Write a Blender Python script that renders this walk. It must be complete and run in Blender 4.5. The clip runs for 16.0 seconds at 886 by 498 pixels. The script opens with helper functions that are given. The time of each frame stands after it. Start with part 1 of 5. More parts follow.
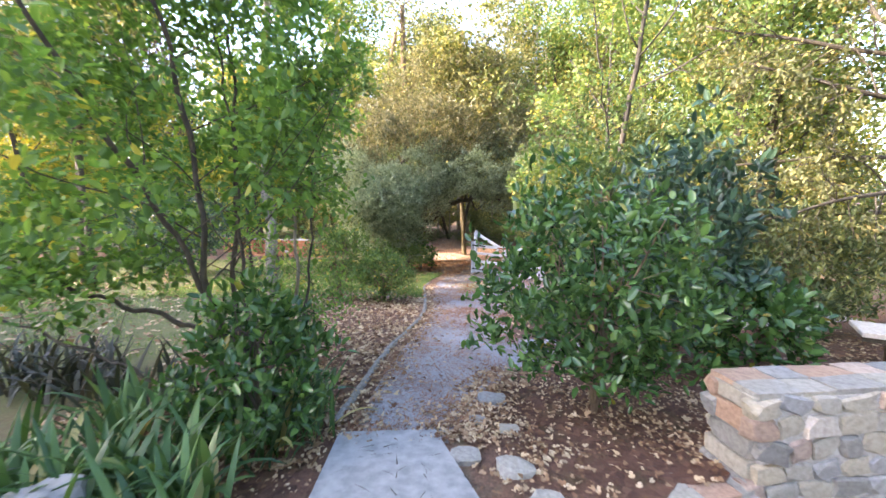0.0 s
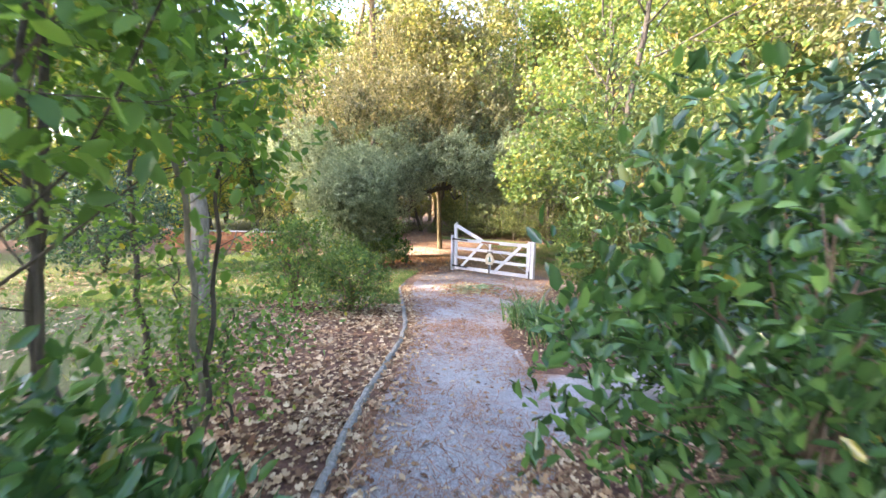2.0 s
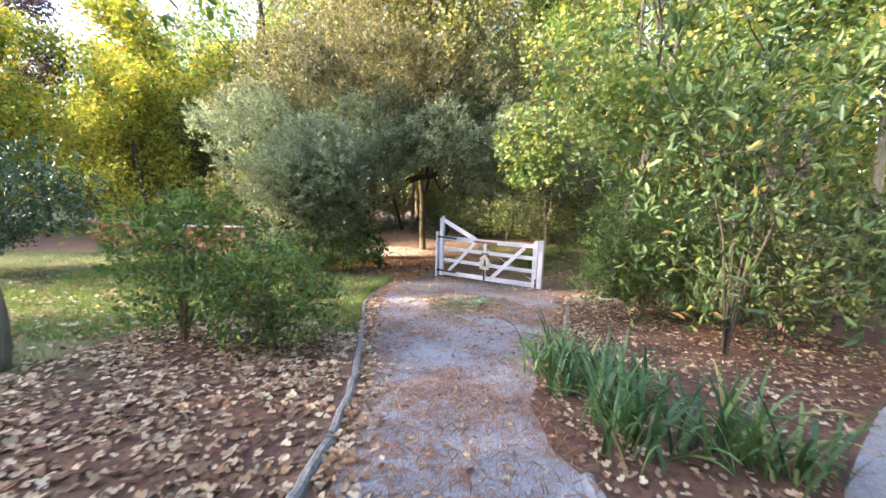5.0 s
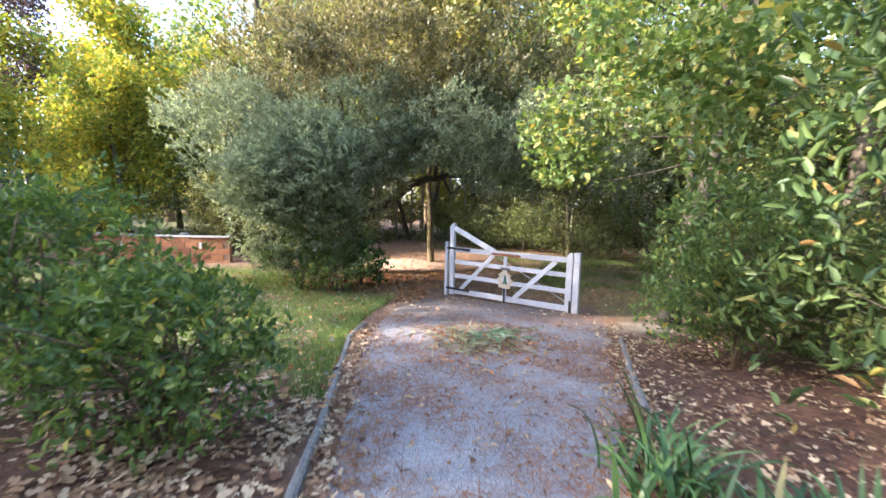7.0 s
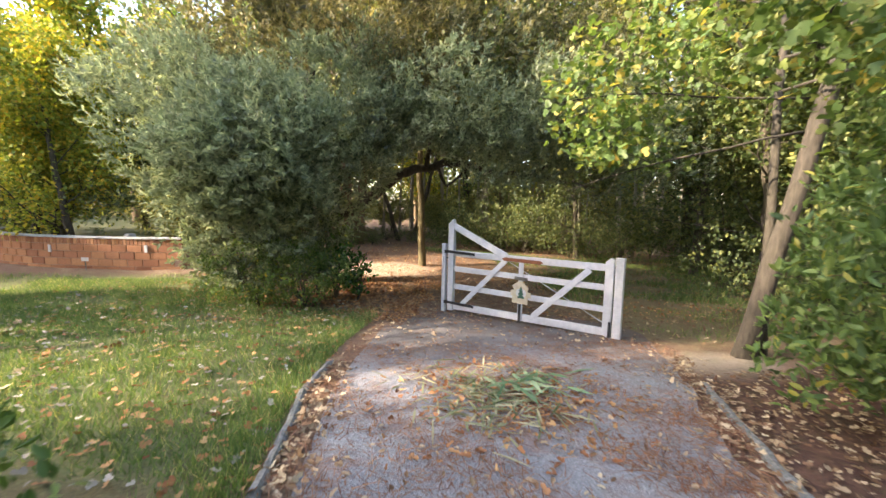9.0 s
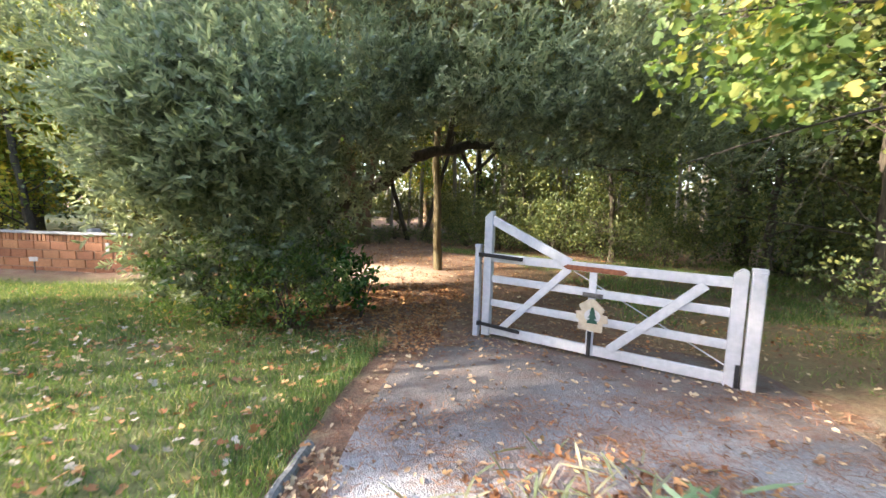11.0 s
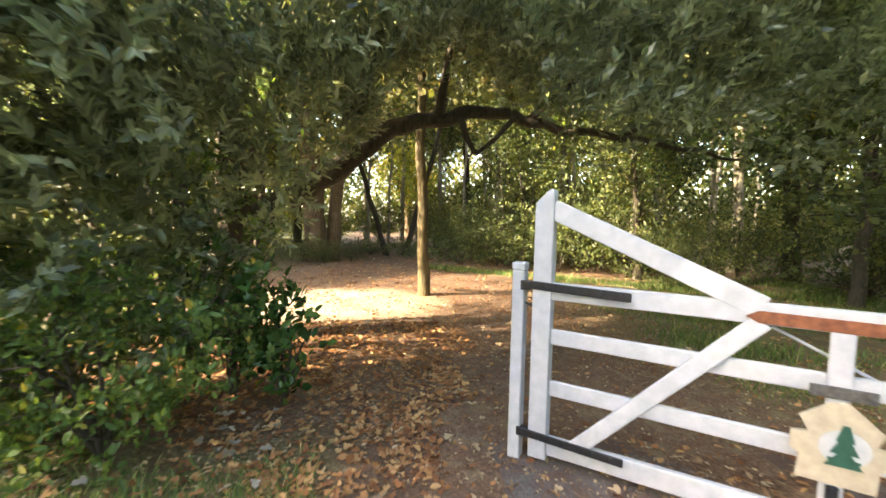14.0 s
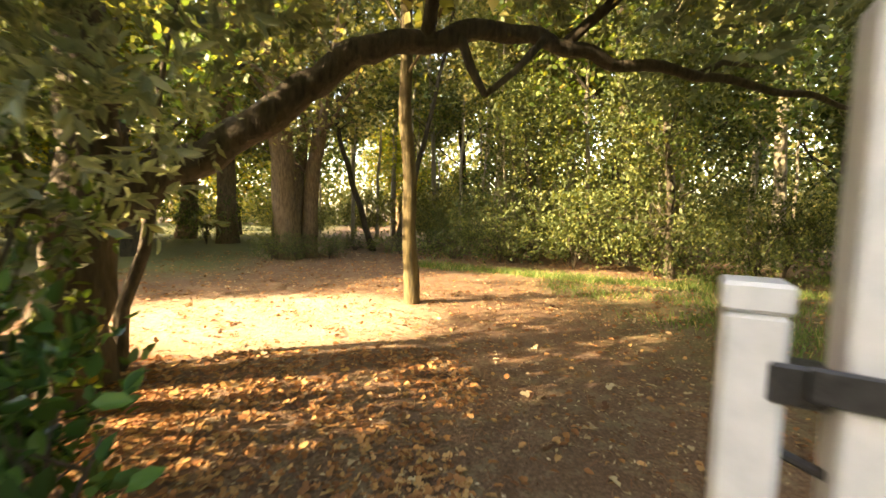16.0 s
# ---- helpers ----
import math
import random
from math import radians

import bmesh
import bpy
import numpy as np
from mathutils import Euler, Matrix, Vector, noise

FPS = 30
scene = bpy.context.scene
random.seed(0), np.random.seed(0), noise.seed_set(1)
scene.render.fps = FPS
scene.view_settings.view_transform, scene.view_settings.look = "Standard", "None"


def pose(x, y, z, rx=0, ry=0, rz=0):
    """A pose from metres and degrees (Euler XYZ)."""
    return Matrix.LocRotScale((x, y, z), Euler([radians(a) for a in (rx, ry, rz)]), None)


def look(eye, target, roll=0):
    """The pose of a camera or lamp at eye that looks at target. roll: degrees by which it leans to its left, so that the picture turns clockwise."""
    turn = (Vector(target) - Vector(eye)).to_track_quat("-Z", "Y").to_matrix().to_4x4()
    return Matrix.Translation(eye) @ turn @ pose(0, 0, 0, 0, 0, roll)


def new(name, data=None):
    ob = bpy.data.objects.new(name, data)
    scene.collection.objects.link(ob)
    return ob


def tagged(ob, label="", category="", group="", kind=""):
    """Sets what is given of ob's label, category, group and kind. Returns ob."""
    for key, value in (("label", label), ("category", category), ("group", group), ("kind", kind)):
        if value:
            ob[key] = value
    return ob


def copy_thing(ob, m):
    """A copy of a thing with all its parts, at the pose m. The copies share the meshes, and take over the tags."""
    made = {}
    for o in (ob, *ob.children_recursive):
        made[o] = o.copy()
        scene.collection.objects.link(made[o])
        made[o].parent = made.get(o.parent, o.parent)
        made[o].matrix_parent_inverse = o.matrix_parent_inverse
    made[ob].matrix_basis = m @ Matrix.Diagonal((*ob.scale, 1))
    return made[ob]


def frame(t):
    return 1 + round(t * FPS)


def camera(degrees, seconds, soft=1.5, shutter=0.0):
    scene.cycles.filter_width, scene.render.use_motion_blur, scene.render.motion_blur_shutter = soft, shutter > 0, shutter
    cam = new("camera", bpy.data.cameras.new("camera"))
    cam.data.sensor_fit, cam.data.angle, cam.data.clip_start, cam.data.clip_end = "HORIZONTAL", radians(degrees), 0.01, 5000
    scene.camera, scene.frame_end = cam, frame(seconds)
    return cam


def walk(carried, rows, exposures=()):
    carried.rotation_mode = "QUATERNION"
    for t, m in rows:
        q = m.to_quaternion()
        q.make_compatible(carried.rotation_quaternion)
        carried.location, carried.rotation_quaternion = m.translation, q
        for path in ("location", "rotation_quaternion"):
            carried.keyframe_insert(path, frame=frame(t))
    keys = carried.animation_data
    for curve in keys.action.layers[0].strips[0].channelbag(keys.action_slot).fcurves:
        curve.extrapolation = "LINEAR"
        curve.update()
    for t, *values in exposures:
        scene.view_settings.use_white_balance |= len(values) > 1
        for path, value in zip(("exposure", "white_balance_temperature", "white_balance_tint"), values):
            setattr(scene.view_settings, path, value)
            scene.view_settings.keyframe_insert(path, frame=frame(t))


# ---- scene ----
cam = camera(94.6, 16.0, shutter=0.5)
METRES, EYE = 16.0, 1.57
ROWS = [
    (0.0, 0.0, 0.0, 0.0, -0.0, -6.71, 0.02),
    (0.5, -0.0056, 0.0309, -0.0024, -0.85, -7.36, -0.2),
    (1.0, -0.0101, 0.0625, -0.0048, -0.61, -8.88, -0.35),
    (1.5, -0.0149, 0.0911, -0.0073, -2.54, -8.65, -1.45),
    (2.0, -0.0188, 0.1206, -0.0091, -4.48, -7.83, -0.69),
    (2.5, -0.021, 0.1496, -0.0132, -4.35, -7.22, -0.67),
    (3.0, -0.0227, 0.1793, -0.0172, -7.45, -8.18, -0.49),
    (3.5, -0.0217, 0.2077, -0.0226, -5.56, -7.91, -0.79),
    (6.0, 0.0095, 0.3646, -0.0401, -7.17, -7.36, -2.05),
    (6.5, 0.0106, 0.3936, -0.042, -6.37, -7.14, -1.19),
    (7.0, 0.0122, 0.4235, -0.0462, -5.15, -6.29, -1.3),
    (7.5, 0.0136, 0.4565, -0.049, -7.13, -3.94, -0.8),
    (8.0, 0.0151, 0.4886, -0.0516, -7.11, -4.85, -0.94),
    (8.5, 0.0152, 0.5205, -0.055, -3.56, -5.42, -2.28),
    (9.0, 0.0163, 0.5517, -0.0563, -6.62, -6.22, -1.18),
    (9.5, 0.0162, 0.585, -0.059, -5.37, -6.34, -1.73),
    (12.0, 0.0037, 0.739, -0.073, -6.93, -5.96, -1.08),
    (12.5, 0.0054, 0.7694, -0.0749, -11.47, -5.47, 0.07),
    (13.0, 0.0094, 0.8014, -0.079, -9.76, -6.18, -0.43),
    (13.5, 0.0141, 0.8339, -0.0821, -11.5, -5.98, -0.73),
    (14.0, 0.0197, 0.8641, -0.0851, -8.24, -4.09, -1.08),
    (14.5, 0.0248, 0.8951, -0.0881, -9.03, -4.36, -1.2),
    (15.0, 0.0294, 0.9252, -0.0911, -9.54, -5.54, -0.45),
    (15.5, 0.0338, 0.9555, -0.0935, -7.9, -4.75, -1.36),
    (16.0, 0.039, 0.987, -0.0957, -9.0, -4.75, -0.86),
]
walk(cam, [(t, pose(METRES * x, METRES * y, EYE + METRES * z, 90 + pitch, roll, yaw)) for t, x, y, z, yaw, pitch, roll in ROWS],
     exposures=[(0.0, 3.5, 6400, 24), (1.5, 3.72, 6400, 22), (3.5, 3.45, 6400, 22), (7.4, 3.18, 6000, 20), (8.1, 3.1, 6700, 18), (9.0, 3.05, 6900, 17), (11.9, 3.38, 6200, 15), (12.5, 3.5, 6600, 13), (14.0, 3.74, 7500, 13), (16.0, 3.72, 10000, 14)])

# ---- light ----
TO_SUN = Vector((-0.885, -0.17, 0.41)).normalized()
world = bpy.data.worlds.new("world")
scene.world = world
world.use_nodes = True
wt = world.node_tree
sky = wt.nodes.new("ShaderNodeTexSky")
sky.sky_type = "NISHITA"
sky.sun_disc = False
sky.sun_elevation = math.asin(TO_SUN.z)
sky.sun_rotation = math.atan2(TO_SUN.x, TO_SUN.y)
sky.dust_density = 2.0
wt.links.new(sky.outputs[0], wt.nodes["Background"].inputs[0])
wt.nodes["Background"].inputs[1].default_value = 0.15
lamp = bpy.data.lights.new("sun", "SUN")
lamp.energy, lamp.angle, lamp.color = 2.75, radians(0.6), (1.0, 0.86, 0.66)
sun = new("sun", lamp)
sun.matrix_world = look(TO_SUN * 60, (0, 0, 0))


# ---- materials ----
def nodes_of(name, rough=0.7):
    m = bpy.data.materials.new(name)
    m.use_nodes = True
    b = m.node_tree.nodes["Principled BSDF"]
    b.inputs["Roughness"].default_value = rough
    return m, m.node_tree, b


def add(t, kind, **values):
    n = t.nodes.new(kind)
    for k, v in values.items():
        n.inputs[k].default_value = v
    return n


def ramp(t, fac, stops):
    r = t.nodes.new("ShaderNodeValToRGB")
    e = r.color_ramp.elements
    while len(e) < len(stops):
        e.new(0.5)
    for k, (p, c) in zip(e, stops):
        k.position, k.color = p, (*c, 1)
    t.links.new(fac, r.inputs[0])
    return r.outputs[0]


def place(t):
    return t.nodes.new("ShaderNodeNewGeometry").outputs["Position"]


def noise_of(t, scale, detail=4, rough=0.6, vec=None):
    n = add(t, "ShaderNodeTexNoise", Scale=scale, Detail=detail, Roughness=rough)
    t.links.new(vec if vec else place(t), n.inputs["Vector"])
    return n.outputs[0]


def mix(t, fac, a, b, blend="MIX"):
    n = t.nodes.new("ShaderNodeMix")
    n.data_type, n.blend_type = "RGBA", blend
    for value, i in ((fac, 0), (a, 6), (b, 7)):
        if isinstance(value, (int, float)):
            n.inputs[i].default_value = value
        elif isinstance(value, tuple):
            n.inputs[i].default_value = (*value, 1)
        else:
            t.links.new(value, n.inputs[i])
    return n.outputs[2]


def maths(t, op, a, b=0.0, clamp=False):
    n = t.nodes.new("ShaderNodeMath")
    n.operation, n.use_clamp = op, clamp
    for value, i in ((a, 0), (b, 1)):
        if isinstance(value, (int, float)):
            n.inputs[i].default_value = value
        else:
            t.links.new(value, n.inputs[i])
    return n.outputs[0]


def bump(t, b, height, strength=0.4, dist=0.02):
    n = add(t, "ShaderNodeBump", Strength=strength, Distance=dist)
    t.links.new(height, n.inputs["Height"])
    t.links.new(n.outputs[0], b.inputs["Normal"])


def leaf_mat(name, stops, rough=0.45, through_light=0.35, glow=(1.25, 1.2, 0.55), by_object=False, gloss=0.35):
    """Foliage: each leaf its own tone; some light comes through."""
    m, t, b = nodes_of(name, rough)
    g = t.nodes.new("ShaderNodeNewGeometry")
    c = ramp(t, t.nodes.new("ShaderNodeObjectInfo").outputs["Random"] if by_object else g.outputs["Random Per Island"], stops)
    c = mix(t, maths(t, "MULTIPLY", noise_of(t, 1.1, 2), 0.5), c, mix(t, 1.0, c, (0.62, 0.7, 0.6), "MULTIPLY"))
    t.links.new(c, b.inputs["Base Color"])
    b.inputs["Specular IOR Level"].default_value = gloss
    tr = t.nodes.new("ShaderNodeBsdfTranslucent")
    t.links.new(mix(t, 1.0, c, glow, "MULTIPLY"), tr.inputs[0])
    ms = add(t, "ShaderNodeMixShader", Fac=through_light)
    t.links.new(b.outputs[0], ms.inputs[1])
    t.links.new(tr.outputs[0], ms.inputs[2])
    t.links.new(ms.outputs[0], t.nodes["Material Output"].inputs[0])
    return m


def bark_mat(name, dark, light, scale=6.0):
    m, t, b = nodes_of(name, 0.9)
    mp = add(t, "ShaderNodeMapping")
    mp.inputs["Scale"].default_value = (1, 1, 0.22)
    t.links.new(place(t), mp.inputs[0])
    n = noise_of(t, scale * 4, 6, 0.65, mp.outputs[0])
    big = noise_of(t, 1.7, 3)
    c = ramp(t, n, [(0.3, dark), (0.7, light)])
    c = mix(t, maths(t, "MULTIPLY", big, 0.7), c, mix(t, 1.0, c, (0.6, 0.72, 0.5), "MULTIPLY"))
    t.links.new(c, b.inputs["Base Color"])
    bump(t, b, n, 0.9, 0.03)
    return m


def plain_mat(name, a, b_, scale=20.0, rough=0.7, metal=0.0, strength=0.3, stain=0.5):
    m, t, b = nodes_of(name, rough)
    n = noise_of(t, scale, 6)
    c = ramp(t, n, [(0.35, a), (0.65, b_)])
    c = mix(t, maths(t, "MULTIPLY", noise_of(t, scale * 0.13, 3), stain), c, mix(t, 1.0, c, (0.6, 0.58, 0.54), "MULTIPLY"))
    t.links.new(c, b.inputs["Base Color"])
    b.inputs["Metallic"].default_value = metal
    bump(t, b, n, strength, 0.01)
    return m


def piece_mat(name, stops, scale=9.0, rough=0.85, strength=0.6):
    """Stones and bricks: one tone for each object, with grain and stains."""
    m, t, b = nodes_of(name, rough)
    o = t.nodes.new("ShaderNodeObjectInfo")
    c = ramp(t, o.outputs["Random"], stops)
    n = noise_of(t, scale * 3, 6, 0.7)
    c = mix(t, 0.75, c, ramp(t, n, [(0.25, (0.35, 0.33, 0.3)), (0.6, (0.95, 0.95, 0.92))]), "MULTIPLY")
    c = mix(t, maths(t, "MULTIPLY", noise_of(t, scale * 0.5, 3), 0.6), c, mix(t, 1.0, c, (0.66, 0.7, 0.6), "MULTIPLY"))
    t.links.new(c, b.inputs["Base Color"])
    bump(t, b, n, strength, 0.02)
    return m


def ground_mat():
    m, t, b = nodes_of("ground_cover", 0.95)

    def weight(key):
        a = t.nodes.new("ShaderNodeAttribute")
        a.attribute_name = key
        return a.outputs["Fac"]
    fine = noise_of(t, 38, 6, 0.7)
    mid = noise_of(t, 5.0, 5, 0.65)
    big = noise_of(t, 0.9, 4)
    vor = add(t, "ShaderNodeTexVoronoi", Scale=16.0)
    t.links.new(place(t), vor.inputs["Vector"])
    soil = ramp(t, fine, [(0.3, (0.07, 0.042, 0.028)), (0.55, (0.18, 0.115, 0.075)), (0.75, (0.32, 0.23, 0.155))])
    soil = mix(t, 0.6, soil, ramp(t, mid, [(0.3, (0.75, 0.6, 0.5)), (0.7, (1.15, 1.0, 0.9))]), "MULTIPLY")
    mulch = mix(t, 0.55, ramp(t, fine, [(0.3, (0.03, 0.012, 0.008)), (0.7, (0.14, 0.06, 0.035))]), ramp(t, vor.outputs["Color"], [(0.2, (0.055, 0.024, 0.015)), (0.9, (0.19, 0.095, 0.055))]))
    turf = ramp(t, fine, [(0.25, (0.05, 0.06, 0.02)), (0.6, (0.14, 0.155, 0.055)), (0.8, (0.27, 0.24, 0.11))])
    turf = mix(t, 0.6, turf, ramp(t, big, [(0.3, (0.7, 0.75, 0.6)), (0.7, (1.2, 1.05, 0.85))]), "MULTIPLY")

    wg = maths(t, "ADD", weight("grass"), maths(t, "MULTIPLY", maths(t, "SUBTRACT", mid, 0.5), 1.4), True)
    wm = maths(t, "ADD", weight("mulch"), maths(t, "MULTIPLY", maths(t, "SUBTRACT", mid, 0.5), 1.2), True)
    # pools of sunlight painted into the soil as much paler earth
    ws = maths(t, "ADD", weight("sun_patch"), maths(t, "MULTIPLY", maths(t, "SUBTRACT", mid, 0.5), 1.2), True)
    soil = mix(t, ws, soil, ramp(t, fine, [(0.3, (0.4, 0.32, 0.23)), (0.7, (0.68, 0.57, 0.43))]))
    c = mix(t, wm, soil, mulch)
    c = mix(t, wg, c, turf)
    t.links.new(c, b.inputs["Base Color"])
    bump(t, b, fine, 0.8, 0.03)
    return m


def gravel_mat():
    m, t, b = nodes_of("gravel", 0.9)
    fine = noise_of(t, 90, 5, 0.75)
    vor = add(t, "ShaderNodeTexVoronoi", Scale=75.0)
    t.links.new(place(t), vor.inputs["Vector"])
    mid = noise_of(t, 3.2, 5, 0.7)
    big = noise_of(t, 0.8, 3)
    c = mix(t, 0.5, ramp(t, fine, [(0.3, (0.12, 0.128, 0.138)), (0.7, (0.44, 0.46, 0.49))]), ramp(t, vor.outputs["Color"], [(0.1, (0.12, 0.122, 0.125)), (0.9, (0.44, 0.44, 0.445))]))
    dirt = ramp(t, fine, [(0.3, (0.12, 0.065, 0.045)), (0.7, (0.33, 0.2, 0.145))])
    a = t.nodes.new("ShaderNodeAttribute")
    a.attribute_name = "dirt"
    w = maths(t, "ADD", a.outputs["Fac"], maths(t, "MULTIPLY", maths(t, "SUBTRACT", mid, 0.53), 4.0), True)
    c = mix(t, maths(t, "MULTIPLY", w, 0.85), c, dirt)
    c = mix(t, 0.5, c, ramp(t, big, [(0.3, (0.8, 0.78, 0.78)), (0.7, (1.1, 1.08, 1.05))]), "MULTIPLY")
    # gravel gets darker and browner towards the gate
    gate_end = t.nodes.new("ShaderNodeAttribute")
    gate_end.attribute_name = "near_gate"
    c = mix(t, maths(t, "MULTIPLY", gate_end.outputs["Fac"], 0.95), c, mix(t, 1.0, c, (0.47, 0.42, 0.38), "MULTIPLY"))
    t.links.new(c, b.inputs["Base Color"])
    bump(t, b, maths(t, "ADD", fine, vor.outputs["Distance"]), 0.8, 0.015)
    return m


# oak leaves of the sunlit top, the warm light put into their tan colour
SUNNED_OAK_LEAF = leaf_mat("sunned_oak_leaf", [(0.0, (0.085, 0.09, 0.048)), (0.5, (0.175, 0.172, 0.092)), (0.85, (0.27, 0.25, 0.138)), (1.0, (0.38, 0.34, 0.19))], 0.4, 0.4, (1.2, 1.1, 0.6))
# oak leaf and shoot colours raised to stand in for glare over the crown
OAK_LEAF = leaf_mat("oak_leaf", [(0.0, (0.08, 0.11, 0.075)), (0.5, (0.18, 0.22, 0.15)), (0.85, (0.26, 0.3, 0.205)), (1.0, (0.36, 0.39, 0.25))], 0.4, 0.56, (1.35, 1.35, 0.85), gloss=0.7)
LIFTED_OAK_SHOOT = leaf_mat("lifted_oak_shoot", [(0.0, (0.2, 0.235, 0.16)), (0.6, (0.34, 0.385, 0.26)), (1.0, (0.48, 0.5, 0.33))], 0.4, 0.52, (1.25, 1.27, 0.85), gloss=0.7)
GLOSSY_LEAF = leaf_mat("glossy_leaf", [(0.0, (0.03, 0.08, 0.027)), (0.6, (0.068, 0.155, 0.045)), (0.988, (0.13, 0.245, 0.065)), (1.0, (0.42, 0.31, 0.05))], 0.2, 0.32, gloss=0.6)
MAGNOLIA_LEAF = leaf_mat("magnolia_leaf", [(0.0, (0.04, 0.075, 0.03)), (0.6, (0.085, 0.14, 0.045)), (0.93, (0.15, 0.21, 0.07)), (0.97, (0.34, 0.27, 0.06)), (1.0, (0.3, 0.17, 0.07))], 0.42, 0.3, gloss=0.35)
BLUE_LEAF = leaf_mat("blue_leaf", [(0.0, (0.02, 0.05, 0.035)), (0.6, (0.04, 0.09, 0.06)), (1.0, (0.09, 0.16, 0.09))], 0.3, 0.2)
BEECH_LEAF = leaf_mat("beech_leaf", [(0.0, (0.07, 0.15, 0.04)), (0.55, (0.12, 0.24, 0.06)), (0.97, (0.21, 0.34, 0.08)), (1.0, (0.50, 0.42, 0.08))], 0.5, 0.5)
MAPLE_LEAF = leaf_mat("maple_leaf", [(0.0, (0.085, 0.15, 0.045)), (0.6, (0.16, 0.24, 0.075)), (0.9, (0.30, 0.34, 0.11)), (1.0, (0.55, 0.42, 0.12))], 0.5, 0.45)
GOLD_LEAF = leaf_mat("gold_leaf", [(0.0, (0.14, 0.20, 0.035)), (0.45, (0.30, 0.36, 0.06)), (0.8, (0.52, 0.46, 0.07)), (1.0, (0.62, 0.40, 0.06))], 0.55, 0.4)
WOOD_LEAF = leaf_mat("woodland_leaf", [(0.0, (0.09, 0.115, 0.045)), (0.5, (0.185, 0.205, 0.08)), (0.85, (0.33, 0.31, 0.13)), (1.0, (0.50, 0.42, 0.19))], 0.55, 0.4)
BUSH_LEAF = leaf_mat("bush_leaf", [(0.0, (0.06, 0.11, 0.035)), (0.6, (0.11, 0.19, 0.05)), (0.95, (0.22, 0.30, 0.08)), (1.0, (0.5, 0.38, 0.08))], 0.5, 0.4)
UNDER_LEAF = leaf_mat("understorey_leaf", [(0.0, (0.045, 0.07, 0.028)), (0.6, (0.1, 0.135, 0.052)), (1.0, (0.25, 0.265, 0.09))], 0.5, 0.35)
DULL_LEAF = leaf_mat("dull_olive_leaf", [(0.0, (0.07, 0.08, 0.035)), (0.6, (0.14, 0.15, 0.06)), (0.92, (0.24, 0.23, 0.09)), (1.0, (0.36, 0.26, 0.1))], 0.5, 0.4)
LAUREL_LEAF = leaf_mat("laurel_leaf", [(0.0, (0.07, 0.12, 0.04)), (0.6, (0.14, 0.225, 0.07)), (0.955, (0.26, 0.34, 0.11)), (1.0, (0.52, 0.42, 0.09))], 0.45, 0.4)
STRAP_LEAF = leaf_mat("strap_leaf", [(0.0, (0.035, 0.085, 0.035)), (0.6, (0.07, 0.15, 0.05)), (0.93, (0.13, 0.23, 0.08)), (1.0, (0.40, 0.33, 0.14))], 0.4, 0.3, by_object=True)
FRESH_CUT = leaf_mat("fresh_cut_leaf", [(0.0, (0.09, 0.17, 0.08)), (0.6, (0.17, 0.27, 0.14)), (1.0, (0.32, 0.4, 0.25))], 0.5, 0.2)
WILTED = leaf_mat("wilted_leaf", [(0.0, (0.16, 0.20, 0.10)), (0.5, (0.32, 0.32, 0.19)), (1.0, (0.50, 0.45, 0.30))], 0.6, 0.2)
PURPLE_STRAP = leaf_mat("purple_strap_leaf", [(0.0, (0.03, 0.035, 0.025)), (0.6, (0.055, 0.06, 0.035)), (1.0, (0.10, 0.08, 0.06))], 0.5, 0.2, by_object=True)
DEAD_LEAF = leaf_mat("dead_leaf", [(0.0, (0.10, 0.045, 0.025)), (0.35, (0.24, 0.14, 0.075)), (0.75, (0.44, 0.32, 0.20)), (1.0, (0.60, 0.48, 0.32))], 0.8, 0.12, (1, 0.8, 0.5))
PALE_DEAD_LEAF = leaf_mat("pale_dead_leaf", [(0.0, (0.2, 0.165, 0.13)), (0.6, (0.36, 0.31, 0.25)), (1.0, (0.54, 0.48, 0.4))], 0.75, 0.12, (1, 0.85, 0.6))
PLUM_LEAF = leaf_mat("plum_leaf", [(0.0, (0.045, 0.03, 0.035)), (0.6, (0.09, 0.06, 0.06)), (1.0, (0.16, 0.11, 0.08))], 0.5, 0.3, (1.1, 0.9, 0.8))
ORANGE_LEAF = leaf_mat("orange_leaf", [(0.0, (0.18, 0.07, 0.03)), (0.5, (0.38, 0.17, 0.07)), (1.0, (0.55, 0.33, 0.15))], 0.8, 0.12, (1, 0.8, 0.5))
NEEDLE = leaf_mat("pine_needle", [(0.0, (0.13, 0.052, 0.028)), (0.6, (0.28, 0.13, 0.07)), (1.0, (0.4, 0.225, 0.13))], 0.9, 0.05, (1, 0.8, 0.5))
GRASS = leaf_mat("grass_blade", [(0.0, (0.06, 0.12, 0.03)), (0.55, (0.125, 0.21, 0.06)), (0.88, (0.24, 0.30, 0.10)), (1.0, (0.5, 0.43, 0.22))], 0.6, 0.35)
BARK_DARK = bark_mat("dark_bark", (0.03, 0.024, 0.018), (0.11, 0.088, 0.065))
BARK_GREY = bark_mat("grey_bark", (0.12, 0.105, 0.085), (0.30, 0.265, 0.22))
BARK_MOSSY = bark_mat("mossy_bark", (0.035, 0.028, 0.016), (0.19, 0.145, 0.075), 3.5)
BARK_TWIN = bark_mat("grey_brown_bark", (0.026, 0.021, 0.017), (0.085, 0.07, 0.057))
BARK_BROWN = bark_mat("brown_bark", (0.08, 0.05, 0.032), (0.27, 0.185, 0.12))
BARK_PALE = bark_mat("pale_bark", (0.2, 0.17, 0.135), (0.44, 0.39, 0.32))
